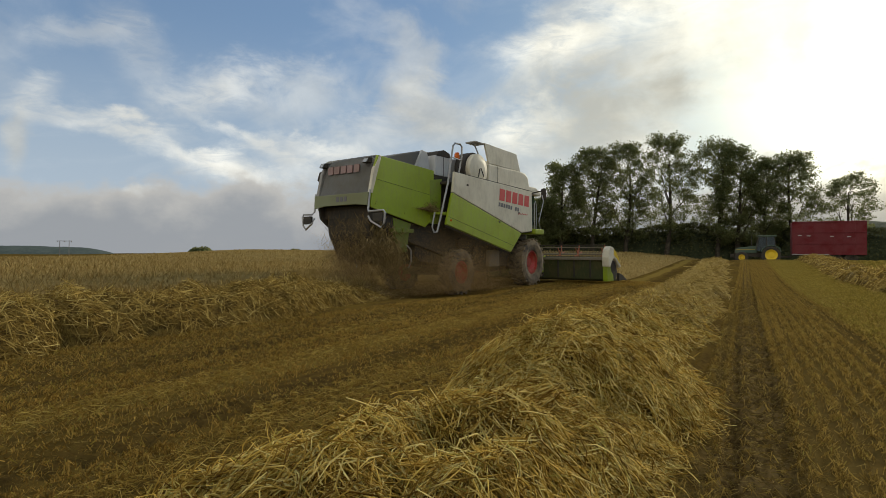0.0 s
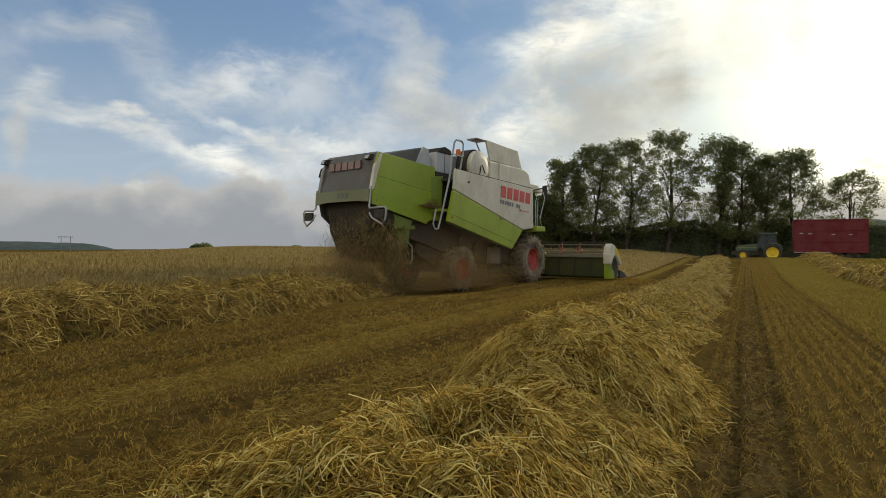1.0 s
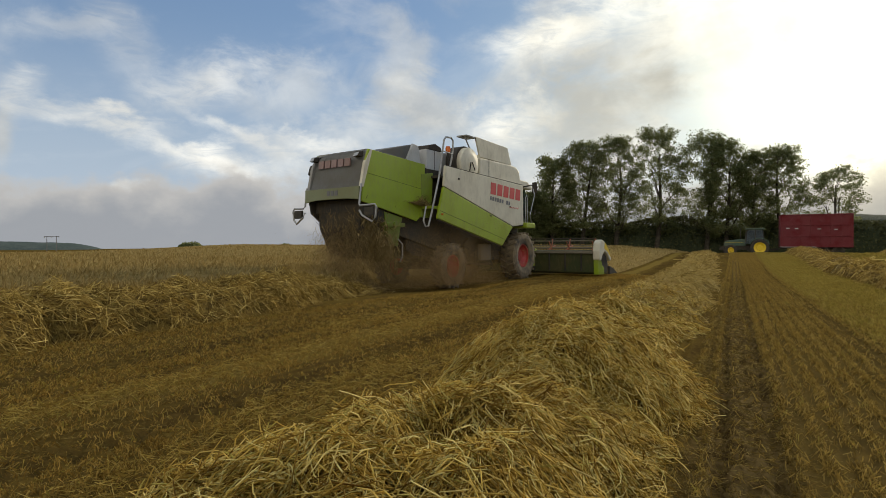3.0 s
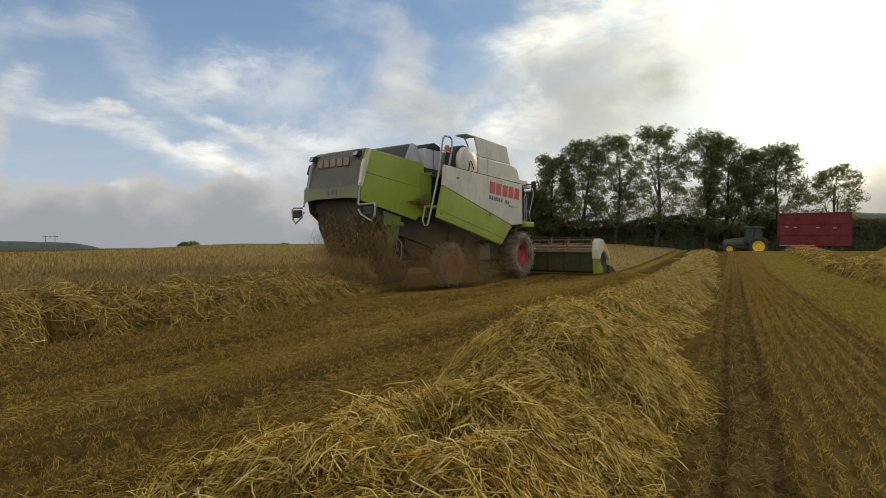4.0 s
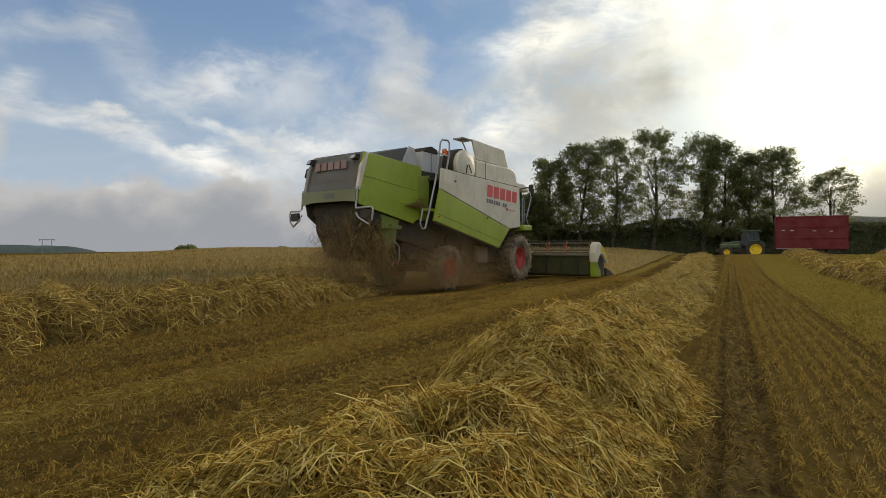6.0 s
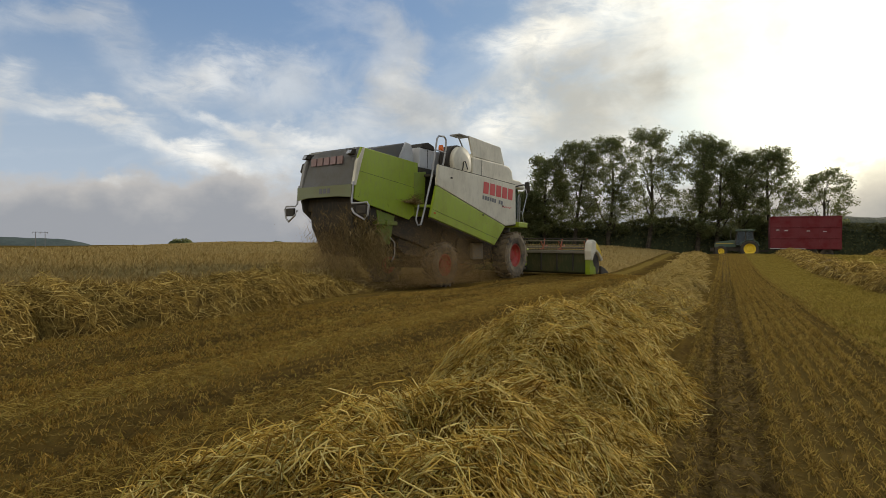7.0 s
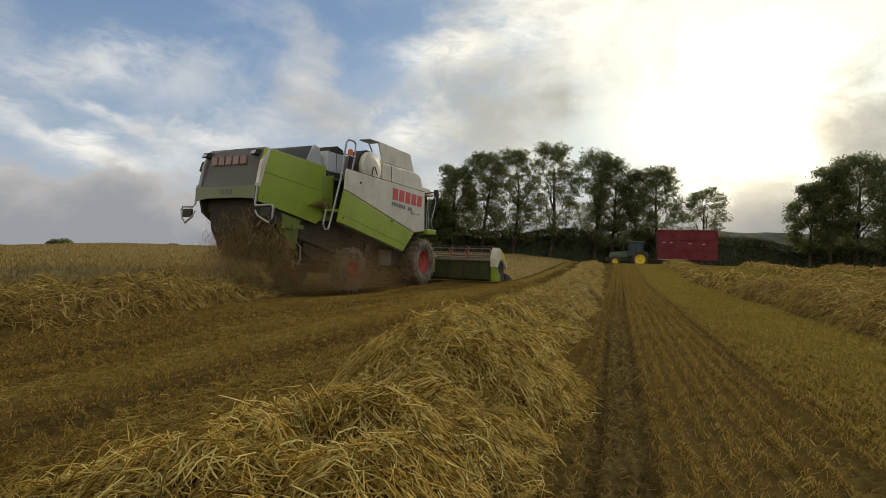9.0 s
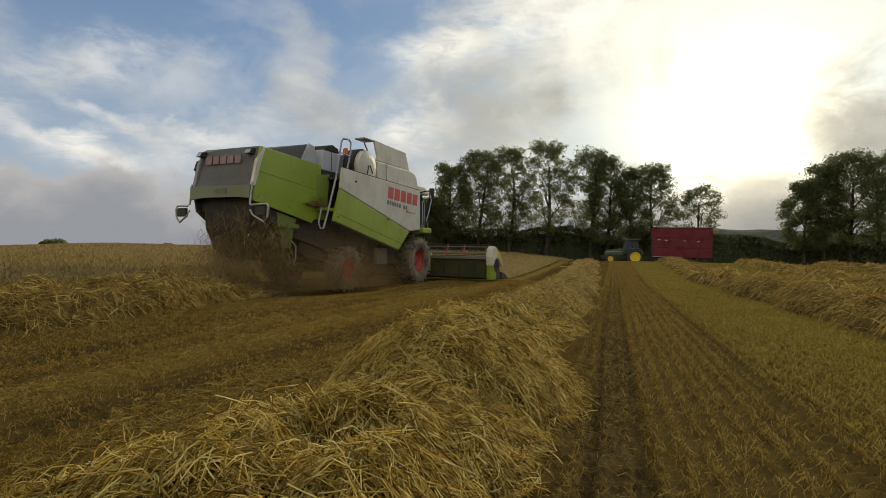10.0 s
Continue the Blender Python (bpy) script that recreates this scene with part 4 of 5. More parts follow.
    part("air_duct_cover", cowl, DARK_GREY, c, "dark grey wedge-shaped cover on the hood")
    part("cover_end", slab([(-6.40, 3.86), (-5.66, 3.84), (-5.80, 4.42), (-6.06, 4.46)], 0.80, 0.87, "x", 0.012), PALE_GREY, c)
    tube = part("unloading_auger", pipe([(-1.42, -0.6, 3.5), (-1.42, -1.4, 3.62), (-1.40, -7.2, 3.66), (-1.38, -7.7, 3.68)], 0.17, 16), WHITE, c, "folded unloading tube")
    part("auger_spout", pipe([(-1.38, -7.6, 3.68), (-1.38, -7.9, 3.68), (-1.38, -8.05, 3.58), (-1.38, -8.1, 3.40)], 0.19, 16), DARK, tube, "black rubber spout")
    # straw chopper brackets under the hood
    for s in (-1, 1):
        x = 0.98 * s
        part("chopper_bracket", slab([(-7.55, 2.25), (-7.45, 1.65), (-7.2, 1.25), (-6.95, 1.25), (-6.85, 1.75), (-6.75, 2.1)], x - 0.05, x + 0.05, "x", 0.015), BRACKET_GREEN, c)
        part("chopper_arm", merged(box(x - 0.1, x + 0.12, -7.6, -6.7, 1.82, 1.94, 0.02), turned([(0.09, x - 0.1), (0.09, x + 0.16)], "x", 16, (0, -7.15, 1.88)), turned([(0.05, x - 0.1), (0.05, x + 0.2)], "x", 12, (0, -7.5, 1.62))), BRACKET_GREEN, c)
        part("chopper_handle", pipe([(x + 0.1 * s, -7.0, 1.45), (x + 0.14 * s, -6.85, 1.3), (x + 0.14 * s, -6.85, 0.95), (x + 0.12 * s, -6.95, 0.75)], 0.022), STEEL, c)
    part("straw_chopper", merged(turned([(0.36, -0.9), (0.36, 0.9)], "x", 20, (0, -7.4, 1.5)), slab([(-8.2, 1.5), (-7.2, 1.95), (-6.9, 1.6), (-7.6, 1.1)], -0.9, 0.9, "x", 0.02)), DARK, c)
    # rear deck, ladder and rails
    part("service_step", box(1.0, 1.5, -5.95, -5.45, 2.42, 2.5, 0.01), GREEN, c)
    # the recess's shade is put into a darker copy of the green, dirt besides
    part("ladder_well", slab([(-5.95, 2.15), (-5.95, 3.5), (-5.35, 3.6), (-5.45, 2.15)], 0.9, 1.12, "x", 0.02), paint("shaded_green", (0.22, 0.31, 0.02), dirty=0.7), c)
    rail = [(1.66, -6.28, 1.86), (1.66, -6.12, 2.3), (1.68, -5.78, 3.4), (1.66, -5.56, 4.30), (1.66, -5.50, 4.58), (1.66, -5.40, 4.68), (1.66, -5.12, 4.70), (1.66, -5.02, 4.62), (1.64, -5.0, 4.3), (1.56, -5.05, 3.75)]
    ladder = part("boarding_ladder", pipe(rail, 0.03, 8), STEEL, c, "grey tubular boarding ladder with hand rail")
    part("ladder_bar", pipe([(1.66, -5.58, 4.22), (1.64, -5.0, 4.20)], 0.02), STEEL, ladder)
    part("ladder_foot", pipe([(1.66, -6.28, 1.86), (1.64, -6.40, 1.84), (1.60, -6.45, 2.0), (1.58, -6.30, 2.45)], 0.026), STEEL, ladder)
    # cab
    cab = part("cab", slab([(-0.10, 2.1), (1.0, 2.1), (1.45, 2.5), (1.55, 3.3), (1.35, 3.72), (-0.10, 3.75)], -0.86, 0.86, "x", 0.03), GLASS, c, "glazed driver's cab")
    part("cab_roof", slab([(-0.30, 3.70), (1.70, 3.66), (1.75, 3.78), (1.3, 3.98), (-0.25, 4.02)], -1.02, 1.02, "x", 0.06, 3), WHITE, cab)
    for s in (-1, 1):
        for y0, y1 in ((-0.12, -0.02), (0.9, 1.0)):
            part("cab_post", box(0.86 * s - 0.03, 0.86 * s + 0.03, y0, y1, 2.1, 3.7, 0.01), DARK, cab)
        part("mirror_arm", pipe([(1.0 * s, 0.9, 3.72), (1.35 * s, 0.95, 3.78), (1.62 * s, 0.95, 3.70), (1.62 * s, 0.95, 3.50)], 0.028), DARK, cab)
        part("mirror", box(1.52 * s - 0.1, 1.52 * s + 0.1, 0.90, 0.98, 3.42, 3.88, 0.03), DARK, cab)
        part("hand_rail", pipe([(1.62 * s, 0.55, 2.1), (1.62 * s, 0.35, 2.5), (1.62 * s, 0.75, 3.35), (1.5 * s, 0.85, 3.6)], 0.02), STEEL, c)
        part("hand_rail", pipe([(1.60 * s, 0.02, 2.1), (1.60 * s, 0.02, 3.2), (1.58 * s, 0.15, 3.3), (1.56 * s, 0.25, 3.2), (1.56 * s, 0.25, 2.1)], 0.018), STEEL, c)
        part("cab_platform", box(0.9 * s if s > 0 else -1.72, 1.72 if s > 0 else -0.9, -0.12, 0.62, 2.0, 2.20, 0.03), GREEN, c)
    part("driver_seat", merged(box(-0.25, 0.25, 0.1, 0.6, 2.45, 2.6, 0.04), box(-0.25, 0.25, 0.05, 0.17, 2.6, 3.2, 0.04)), DARK, cab)
    # feeder and cutting header
    part("feeder_house", slab([(0.2, 1.6), (0.6, 2.0), (2.7, 1.15), (2.7, 0.35), (1.0, 0.8)], -0.75, 0.75, "x", 0.03), GREEN, c)
    head = part("header", slab([(2.55, 0.20), (2.50, 1.05), (2.62, 1.12), (2.70, 1.0), (2.78, 0.30), (4.0, 0.16), (4.0, 0.10), (2.7, 0.12)], -3.30, 3.46, "x", 0.015),
                paint("header_green", (0.040, 0.050, 0.012), (0.11, 0.085, 0.035), rough=0.8, dirty=1.0), c, "dusty dark green cutting header trough")
    part("header_beam", box(-3.3, 3.45, 2.42, 2.54, 0.98, 1.10, 0.02), DUSTY_STEEL, head)
    for k in range(9):
        xx = -2.9 + 0.72 * k
        part("header_rib", slab([(2.47, 0.25), (2.44, 1.0), (2.52, 1.0), (2.54, 0.25)], xx, xx + 0.05, "x", 0.006), DARK, head)
    part("intake_auger", turned([(0.2, -3.25), (0.2, 3.25)], "x", 20, (0, 3.15, 0.55)), DUSTY_STEEL, head)
    reel = part("reel", pipe([(-3.2, 3.55, 1.22), (3.15, 3.55, 1.22)], 0.045, 10), DUSTY_STEEL, c, "dusty steel reel with orange spiders and tined bats")
    for k in range(6):
        a = math.pi / 3 * k + 0.25
        yy, zz = 3.55 + 0.42 * math.cos(a), 1.22 + 0.42 * math.sin(a)
        bat = part("reel_bat", box(-3.15, 3.1, yy - 0.03, yy + 0.03, zz - 0.02, zz + 0.02, 0.008), DARK if k % 2 else DUSTY_STEEL, reel)
        tines = bmesh.new()
        for j in range(42):
            tines = merged(tines, box(-3.1 + 0.148 * j, -3.085 + 0.148 * j, yy - 0.008, yy + 0.008, zz - 0.2, zz, 0))
        tagged(part("tines", tines, DARK, reel), kind="stuff")
    for xx in (-3.1, -1.0, 1.05, 1.9, 3.05):
        spider = bmesh.new()
        for k in range(6):
            a = math.pi / 3 * k + 0.25
            spider = pipe([(xx, 3.55, 1.22), (xx, 3.55 + 0.42 * math.cos(a), 1.22 + 0.42 * math.sin(a))], 0.03, 6, bm=spider)
        part("reel_spider", spider, ORANGE, reel)
    for s in (-1, 1):
        a, b = (3.44, 3.64) if s > 0 else (-3.48, -3.26)
        part("header_end", slab([(2.45, 0.12), (2.42, 0.75), (2.75, 0.78), (2.9, 0.5), (3.1, 0.4), (3.15, 0.12)], a, b, "x", 0.03), GREEN_DUSTY, head)
        part("end_cover", slab([(2.40, 0.72), (2.36, 1.10), (2.44, 1.42), (2.66, 1.56), (2.92, 1.50), (3.45, 1.14), (3.80, 0.70), (3.62, 0.66), (3.25, 0.98), (2.95, 1.06), (2.72, 0.90), (2.58, 0.70)], a - 0.02, b + 0.08, "x", 0.06, 3), WHITE, head,
             "white plastic header end cover with a yellow flash")
        part("yellow_flash", slab([(2.90, 1.20), (2.94, 1.44), (3.10, 1.36), (3.44, 1.11), (3.66, 0.82), (3.30, 1.04)], (b + 0.08) if s > 0 else (a - 0.025), (b + 0.086) if s > 0 else (a - 0.02), "x", 0), YELLOW, head)
        part("drive_guard", slab([(2.62, 0.20), (2.60, 0.72), (3.0, 1.02), (3.4, 0.9), (3.6, 0.5), (3.5, 0.2)], a + 0.05, b - 0.02, "x", 0.02), DARK, head)
        part("crop_divider", slab([(3.9, 0.10), (3.9, 0.45), (4.3, 0.36), (4.9, 0.12)], a + 0.04, b - 0.04, "x", 0.03), DARK, head)
    return c


harvester = combine_harvester()
HARVESTER = pose(-8.865, 21.03, 0, 0, 0, -8.6)

DUSTY = straw("dusty_straw", [(0.0, (0.12, 0.083, 0.035)), (0.5, (0.25, 0.18, 0.075)), (0.9, (0.42, 0.315, 0.14)), (1.0, (0.58, 0.45, 0.21))])


DUST = straw("brown_dust", [(0.0, (0.26, 0.17, 0.075)), (1.0, (0.44, 0.31, 0.15))], 0.5)


def at_harvester(lx, ly, lz):
    return np.array([HARVESTER @ Vector(p) for p in zip(lx, ly, lz)])


# straw falling out of the hood on to the row
n = 5200
t = RNG.random(n)
lx = np.clip(RNG.normal(size=n) * (0.46 + 0.14 * t) + 0.12, -0.9, 1.0)
ly = -8.05 + 0.28 * RNG.normal(size=n) - 0.30 * t
lz = 0.25 + 1.95 * (1 - t ** 1.2) + 0.1 * RNG.normal(size=n)
side = RNG.random(n) < 0.66
lx, ly = np.where(side, 0.96 + 0.24 * RNG.normal(size=n), lx), np.where(side, -7.75 + 0.34 * RNG.normal(size=n), ly)
lz = np.where(side, 1.22 - 0.5 * (ly + 7.75) + 0.34 * RNG.normal(size=n), lz)
P = at_harvester(lx, ly, lz)
way = np.stack([RNG.normal(size=n) * 0.8, RNG.normal(size=n) * 0.8, -np.ones(n)], -1)
V, F = strands(P, way, 0.10 + 0.22 * RNG.random(n), 0.011 * (0.6 + 0.8 * RNG.random(n)), RNG.normal(size=n) * 0.45, 2, 2)
tagged(new("falling_straw", mesh_from("falling_straw", V, F, DUSTY)), "dusty tangle of straw hanging and falling from the harvester's hood", "straw", kind="stuff")
V, F = grid(np.linspace(-1.3, 1.4, 28), np.linspace(-9.8, -7.1, 28),
            lambda a, b: 0.50 * np.clip(1 - (a / 1.15) ** 2 - ((b + 8.6) / 1.2) ** 2, 0, 1) ** 0.7 * (1 + 0.6 * fbm(a * 2, b * 2, 5, 3)) - 0.06)
V = np.array([HARVESTER @ Vector(v) for v in V])
V[:, 2] += lie(V[:, 0], V[:, 1])
tagged(new("straw_heap", mesh_from("straw_heap", V, F, STRAW_CORE, True)), "soft heap of straw gathering under the hood", "straw", kind="stuff")
n = 2600
lx, ly = 0.65 * RNG.normal(size=n), -8.6 + 0.6 * RNG.normal(size=n)
lz = 0.42 * np.clip(1 - (lx / 1.25) ** 2 - ((ly + 8.6) / 1.3) ** 2, 0, 1) ** 0.7 + 0.05 * RNG.random(n)
a = RNG.random(n) * 2 * math.pi
V, F = strands(at_harvester(lx, ly, lz), np.stack([np.cos(a), np.sin(a), RNG.normal(size=n) * 0.3], -1), 0.2 + 0.3 * RNG.random(n), 0.013 * (0.6 + 0.8 * RNG.random(n)), RNG.normal(size=n) * 0.3, 2, 2)
tagged(new("heap_straw", mesh_from("heap_straw", V, F, DUSTY)), "dusty loose straw on the heap under the hood", "straw", kind="stuff")

# chaff thrown up round the wheels, and chaff lodged on the ledge between hood and shield
n = 250000
pick = RNG.random(n)
lx = np.where(pick < 0.66, 1.5 + 0.45 * RNG.normal(size=n), 0.1 + 0.5 * RNG.normal(size=n))
ly = np.where(pick < 0.66, -5.3 + 1.7 * RNG.normal(size=n), -8.2 + 0.45 * RNG.normal(size=n))
lz = np.where(pick < 0.66, np.abs(0.75 * RNG.normal(size=n)) + 0.03, 0.9 + 0.5 * RNG.normal(size=n))
ok = (lx > -0.9) & (lx < 2.6) & (lz < 2.2) & (lz > 0.02)
P = at_harvester(lx[ok], ly[ok], lz[ok])
n = len(P)
V, F = strands(P, RNG.normal(size=(n, 3)), 0.004 + 0.012 * RNG.random(n), 0.004 + 0.008 * RNG.random(n), np.zeros(n), 1, 2)
tagged(new("airborne_chaff", mesh_from("airborne_chaff", V, F, DUST)), "brown chaff and dust hanging in the air round the wheels", "chaff", kind="stuff")
n = 900
lx, ly = 1.16 + 0.10 * np.abs(RNG.normal(size=n)), -6.05 + 0.28 * RNG.normal(size=n)
lz = 2.50 + 0.16 * np.abs(RNG.normal(size=n)) * np.exp(-((ly + 5.9) / 0.4) ** 2) - 0.10 * (ly + 6.05)
V, F = strands(at_harvester(lx, ly, lz), RNG.normal(size=(n, 3)) * np.array([1, 1, 0.4]), 0.05 + 0.12 * RNG.random(n), 0.012 * np.ones(n), RNG.normal(size=n) * 0.2, 1, 2)
tagged(new("lodged_chaff", mesh_from("lodged_chaff", V, F, DUSTY)), "brown chaff lodged on the harvester's side ledge", "chaff", kind="stuff")


# ---- tractor and trailer ----
def farm_trailer():
    c = tagged(empty("farm_trailer", (6.8, 63.6, 0.47), 0), "tall red grain trailer parked behind a tractor", "trailer")
    L, W = 5.75, 2.4
    x0, x1 = -L / 2, L / 2
    body = part("trailer_body", slab([(x0, 0.92), (x1, 0.92), (x1, 4.00), (x1 - 0.1, 4.04), (x0 + 0.1, 4.04), (x0, 3.96)], -W / 2, W / 2, "y", 0.03), TRAILER_RED, c, "deep red sheet steel body")
    for k in range(8):
        x = x0 + 0.12 + k * (L - 0.24) / 7
        for s in (-1, 1):
            y = s * W / 2
            part("side_rib", box(x - 0.05, x + 0.05, min(y, y + 0.035 * s), max(y, y + 0.035 * s), 1.05, 3.95, 0.008), TRAILER_RED, body)
    for z in (0.95, 1.95, 3.0, 3.97):
        for s in (-1, 1):
            y = s * (W / 2 + 0.015)
            part("side_rail", box(x0, x1, y - 0.035, y + 0.035, z - 0.05, z + 0.05, 0.012), TRAILER_RED, body)
    part("pale_trim", box(x0, x0 + 2.9, -W / 2 - 0.1, -W / 2 - 0.08, 0.90, 0.96, 0), STEEL, body)
    for k, x in enumerate((-2.4, -1.7, 0.1, 1.4)):
        part("side_sticker", box(x, x + 0.28, -W / 2 - 0.085, -W / 2 - 0.08, 2.68 - 0.05 * k, 2.76 - 0.05 * k, 0), STEEL, body)
    part("chassis", merged(box(x0, x1, -0.55, -0.40, 0.75, 1.02), box(x0, x1, 0.40, 0.55, 0.75, 1.02), box(0.2, 2.3, -0.9, 0.9, 0.5, 0.7)), DARK, c)
    part("drawbar", slab([(x0, 0.8), (x0, 0.6), (x0 - 1.6, 0.55), (x0 - 1.6, 0.68)], -0.2, 0.2, "y", 0.02), DARK, c)
    for x in (0.55, 1.75):
        for s in (-1, 1):
            w = wheel("trailer_wheel", c, (0, 0, 0), 0.54, 0.42, 0.27, DARK, 0, 1, DARK)
            w.matrix_basis = pose(x, s * 0.95, 0.52, 0, 0, -90 if s < 0 else 90)
    for s in (-1, 1):
        part("mudguard", box(0.0, 2.35, s * 0.95 - 0.24, s * 0.95 + 0.24, 1.03, 1.05, 0.005), DARK, c)
    return c


def tractor():
    c = tagged(empty("tractor", (0.92, 63.2, 0.47), 90), "green tractor with yellow wheels standing in the field", "tractor")
    c.scale = (1.07, 1.07, 1.07)
    # nose towards -x of the world
    for s in (-1, 1):
        wheel("rear_wheel", c, (0.82 * s, -1.2, 0.80), 0.80, 0.46, 0.50, YELLOW, 0, s, DARK)
        wheel("front_wheel", c, (0.80 * s, 1.15, 0.56), 0.56, 0.36, 0.27, YELLOW, 0, s, DARK)
    part("hood", slab([(-0.1, 0.95), (-0.1, 1.62), (0.4, 1.60), (1.5, 1.46), (1.72, 1.30), (1.72, 0.95)], -0.36, 0.36, "x", 0.07, 3), TRACTOR_GREEN, c)
    part("grille", slab([(1.70, 0.95), (1.70, 1.3), (1.76, 1.25), (1.76, 0.98)], -0.28, 0.28, "x", 0.01), DARK, c)
    part("hood_stripe", box(-0.368, -0.362, 0.1, 1.6, 1.29, 1.31, 0), YELLOW, c)
    part("chassis", slab([(-1.6, 0.6), (-1.6, 1.1), (1.7, 0.98), (1.7, 0.62)], -0.28, 0.28, "x", 0.03), DARK, c)
    part("axle", merged(box(-0.7, 0.7, -1.3, -1.1, 0.7, 0.9), box(-0.7, 0.7, 1.07, 1.23, 0.5, 0.64)), DARK, c)
    part("front_weight", box(-0.35, 0.35, 1.75, 2.1, 0.55, 0.9, 0.03), DARK, c)
    cab = part("cab", slab([(-1.55, 1.55), (-1.45, 2.45), (-0.2, 2.45), (-0.02, 1.6), (-0.02, 1.15), (-0.9, 1.15)], -0.70, 0.70, "x", 0.03), GLASS, c)
    part("cab_roof", slab([(-1.65, 2.44), (-1.60, 2.60), (-0.15, 2.62), (-0.02, 2.46)], -0.80, 0.80, "x", 0.05, 3), TRACTOR_GREEN, cab)
    for s in (-1, 1):
        for a, b in (((-1.55, 1.5), (-1.45, 2.45)), ((-0.02, 1.2), (-0.2, 2.45)), ((-0.85, 1.2), (-0.85, 2.45))):
            part("cab_post", pipe([(0.70 * s, *a), (0.70 * s, *b)], 0.035, 6), DARK, cab)
        part("fender", slab([(-2.0, 1.1), (-1.9, 1.45), (-1.5, 1.66), (-0.9, 1.66), (-0.5, 1.4), (-0.4, 1.1), (-0.47, 1.1), (-0.56, 1.36), (-0.92, 1.6), (-1.48, 1.6), (-1.84, 1.4), (-1.94, 1.1)], 0.6 * s if s > 0 else -1.05, 1.05 if s > 0 else -0.6, "x", 0.01), TRACTOR_GREEN, c)
        part("mirror", box(0.95 * s - 0.06, 0.95 * s + 0.06, -0.1, -0.05, 1.9, 2.2, 0.01), DARK, cab)
    part("exhaust", pipe([(0.32, 0.35, 1.5), (0.32, 0.35, 2.5), (0.32, 0.30, 2.6)], 0.04, 10), DARK, c)
    part("steps", box(-0.95, -0.75, -0.55, -0.2, 0.5, 0.56, 0.01), DARK, c)
    return c


farm_trailer()
tractor()


# ---- trees and hedges ----
def tree(name, label, x, y, high, wide, seed, leaf=0.21, start=0.16, boughs=30, sprays=32, per=20, group="trees along the field edge", open_=0.0):
    r = np.random.default_rng(seed)
    z0 = float(lie(np.array(x), np.array(y)))
    root = tagged(empty(name, (x, y, z0)), label, "tree", group=group)
    bm = bmesh.new()

    def limb(p, d, length, rad, depth):
        pts, d = [Vector(p)], Vector(d)
        steps = 5
        for k in range(steps):
            d = (d + Vector(r.normal(size=3)) * (0.16 if depth else 0.045) + Vector((0, 0, 0.10))).normalized()
            pts.append(pts[-1] + d * length / steps)
        rings = []
        for k, q in enumerate(pts):
            t = (pts[min(k + 1, steps)] - pts[max(k - 1, 0)]).normalized()
            u = t.cross(Vector((0.9, 0.3, 0.2))).normalized()
            w = t.cross(u)
            rr = rad * (1 - 0.72 * k / steps)
            m = 7 if depth == 0 else 5
            rings.append([bm.verts.new(q + (u * math.cos(2 * math.pi * i / m) + w * math.sin(2 * math.pi * i / m)) * rr) for i in range(m)])
        for a, b in zip(rings, rings[1:]):
            for i in range(len(a)):
                j = (i + 1) % len(a)
                bm.faces.new((a[i], a[j], b[j], b[i]))
        if depth < 2:
            kids = 9 if depth == 0 else 4
            for k in range(kids):
                f = start + (1 - start) * (k + r.random()) / kids if depth == 0 else 0.35 + 0.6 * r.random()
                i = min(int(f * steps), steps - 1)
                q = pts[i].lerp(pts[i + 1], f * steps - i)
                a = 2.4 * k + r.random() * 1.2
                out = Vector((math.cos(a), math.sin(a), 0.8 + 0.9 * r.random())).normalized()
                if depth:
                    out = (out + d * 0.6).normalized()
                reach = (wide * 0.52 * (1.05 - 0.55 * f) if depth == 0 else length * 0.45) * (0.75 + 0.5 * r.random())
                limb(q, out, reach, rad * (0.42 if depth == 0 else 0.5) * (1 - 0.5 * f), depth + 1)

    limb((0, 0, -0.2), (r.normal() * 0.04, r.normal() * 0.04, 1), high * 0.80, 0.018 * high + 0.05, 0)
    part("trunk", bm, BARK, root)
    # the crown: rounded boughs inside an uneven egg, each a cluster of leafy sprays
    m = boughs
    f = start + (1.0 - start) * ((np.arange(m) + r.random(m)) / m) ** 0.85
    g0 = np.clip((f - start) / (1.0 - start), 0, 1)
    girth = wide * 0.5 * np.sin(math.pi * (0.20 + 0.69 * g0)) ** 0.6
    turn = 2.4 * np.arange(m) + r.random(m)
    bough = wide * (0.105 + 0.075 * r.random(m))
    out = np.maximum(girth - bough * 0.9, 0) * r.random(m) ** 0.35
    mid = np.stack([out * np.cos(turn), out * np.sin(turn), np.minimum(f * high, high - bough * 0.7)], -1)
    mid[-1] = (r.normal() * 0.1 * wide, 0, high - bough[-1] * 0.7)
    pick = np.repeat(np.arange(m), sprays)
    o = unit(r.normal(size=(len(pick), 3))) * r.random((len(pick), 1)) ** 0.42
    cs = mid[pick] + o * bough[pick][:, None] * np.array([1.15, 1.15, 0.8])
    cs = cs[r.random(len(cs)) > open_]
    size = 0.32 + 0.42 * r.random(len(cs))
    pc = np.repeat(cs, per, 0)
    o = unit(r.normal(size=pc.shape)) * (r.random((len(pc), 1)) ** 0.5)
    P = pc + o * np.repeat(size, per)[:, None] * np.array([1.1, 1.1, 0.8])
    a = unit(r.normal(size=P.shape))
    b = unit(np.cross(a, r.normal(size=P.shape)))
    s = leaf * (0.5 + 0.9 * r.random((len(P), 1)))
    V = np.stack([P - a * s * 0.5, P + b * s * 0.32, P + a * s * 0.5, P - b * s * 0.32], 1).reshape(-1, 3)
    F = np.arange(len(V)).reshape(-1, 4)
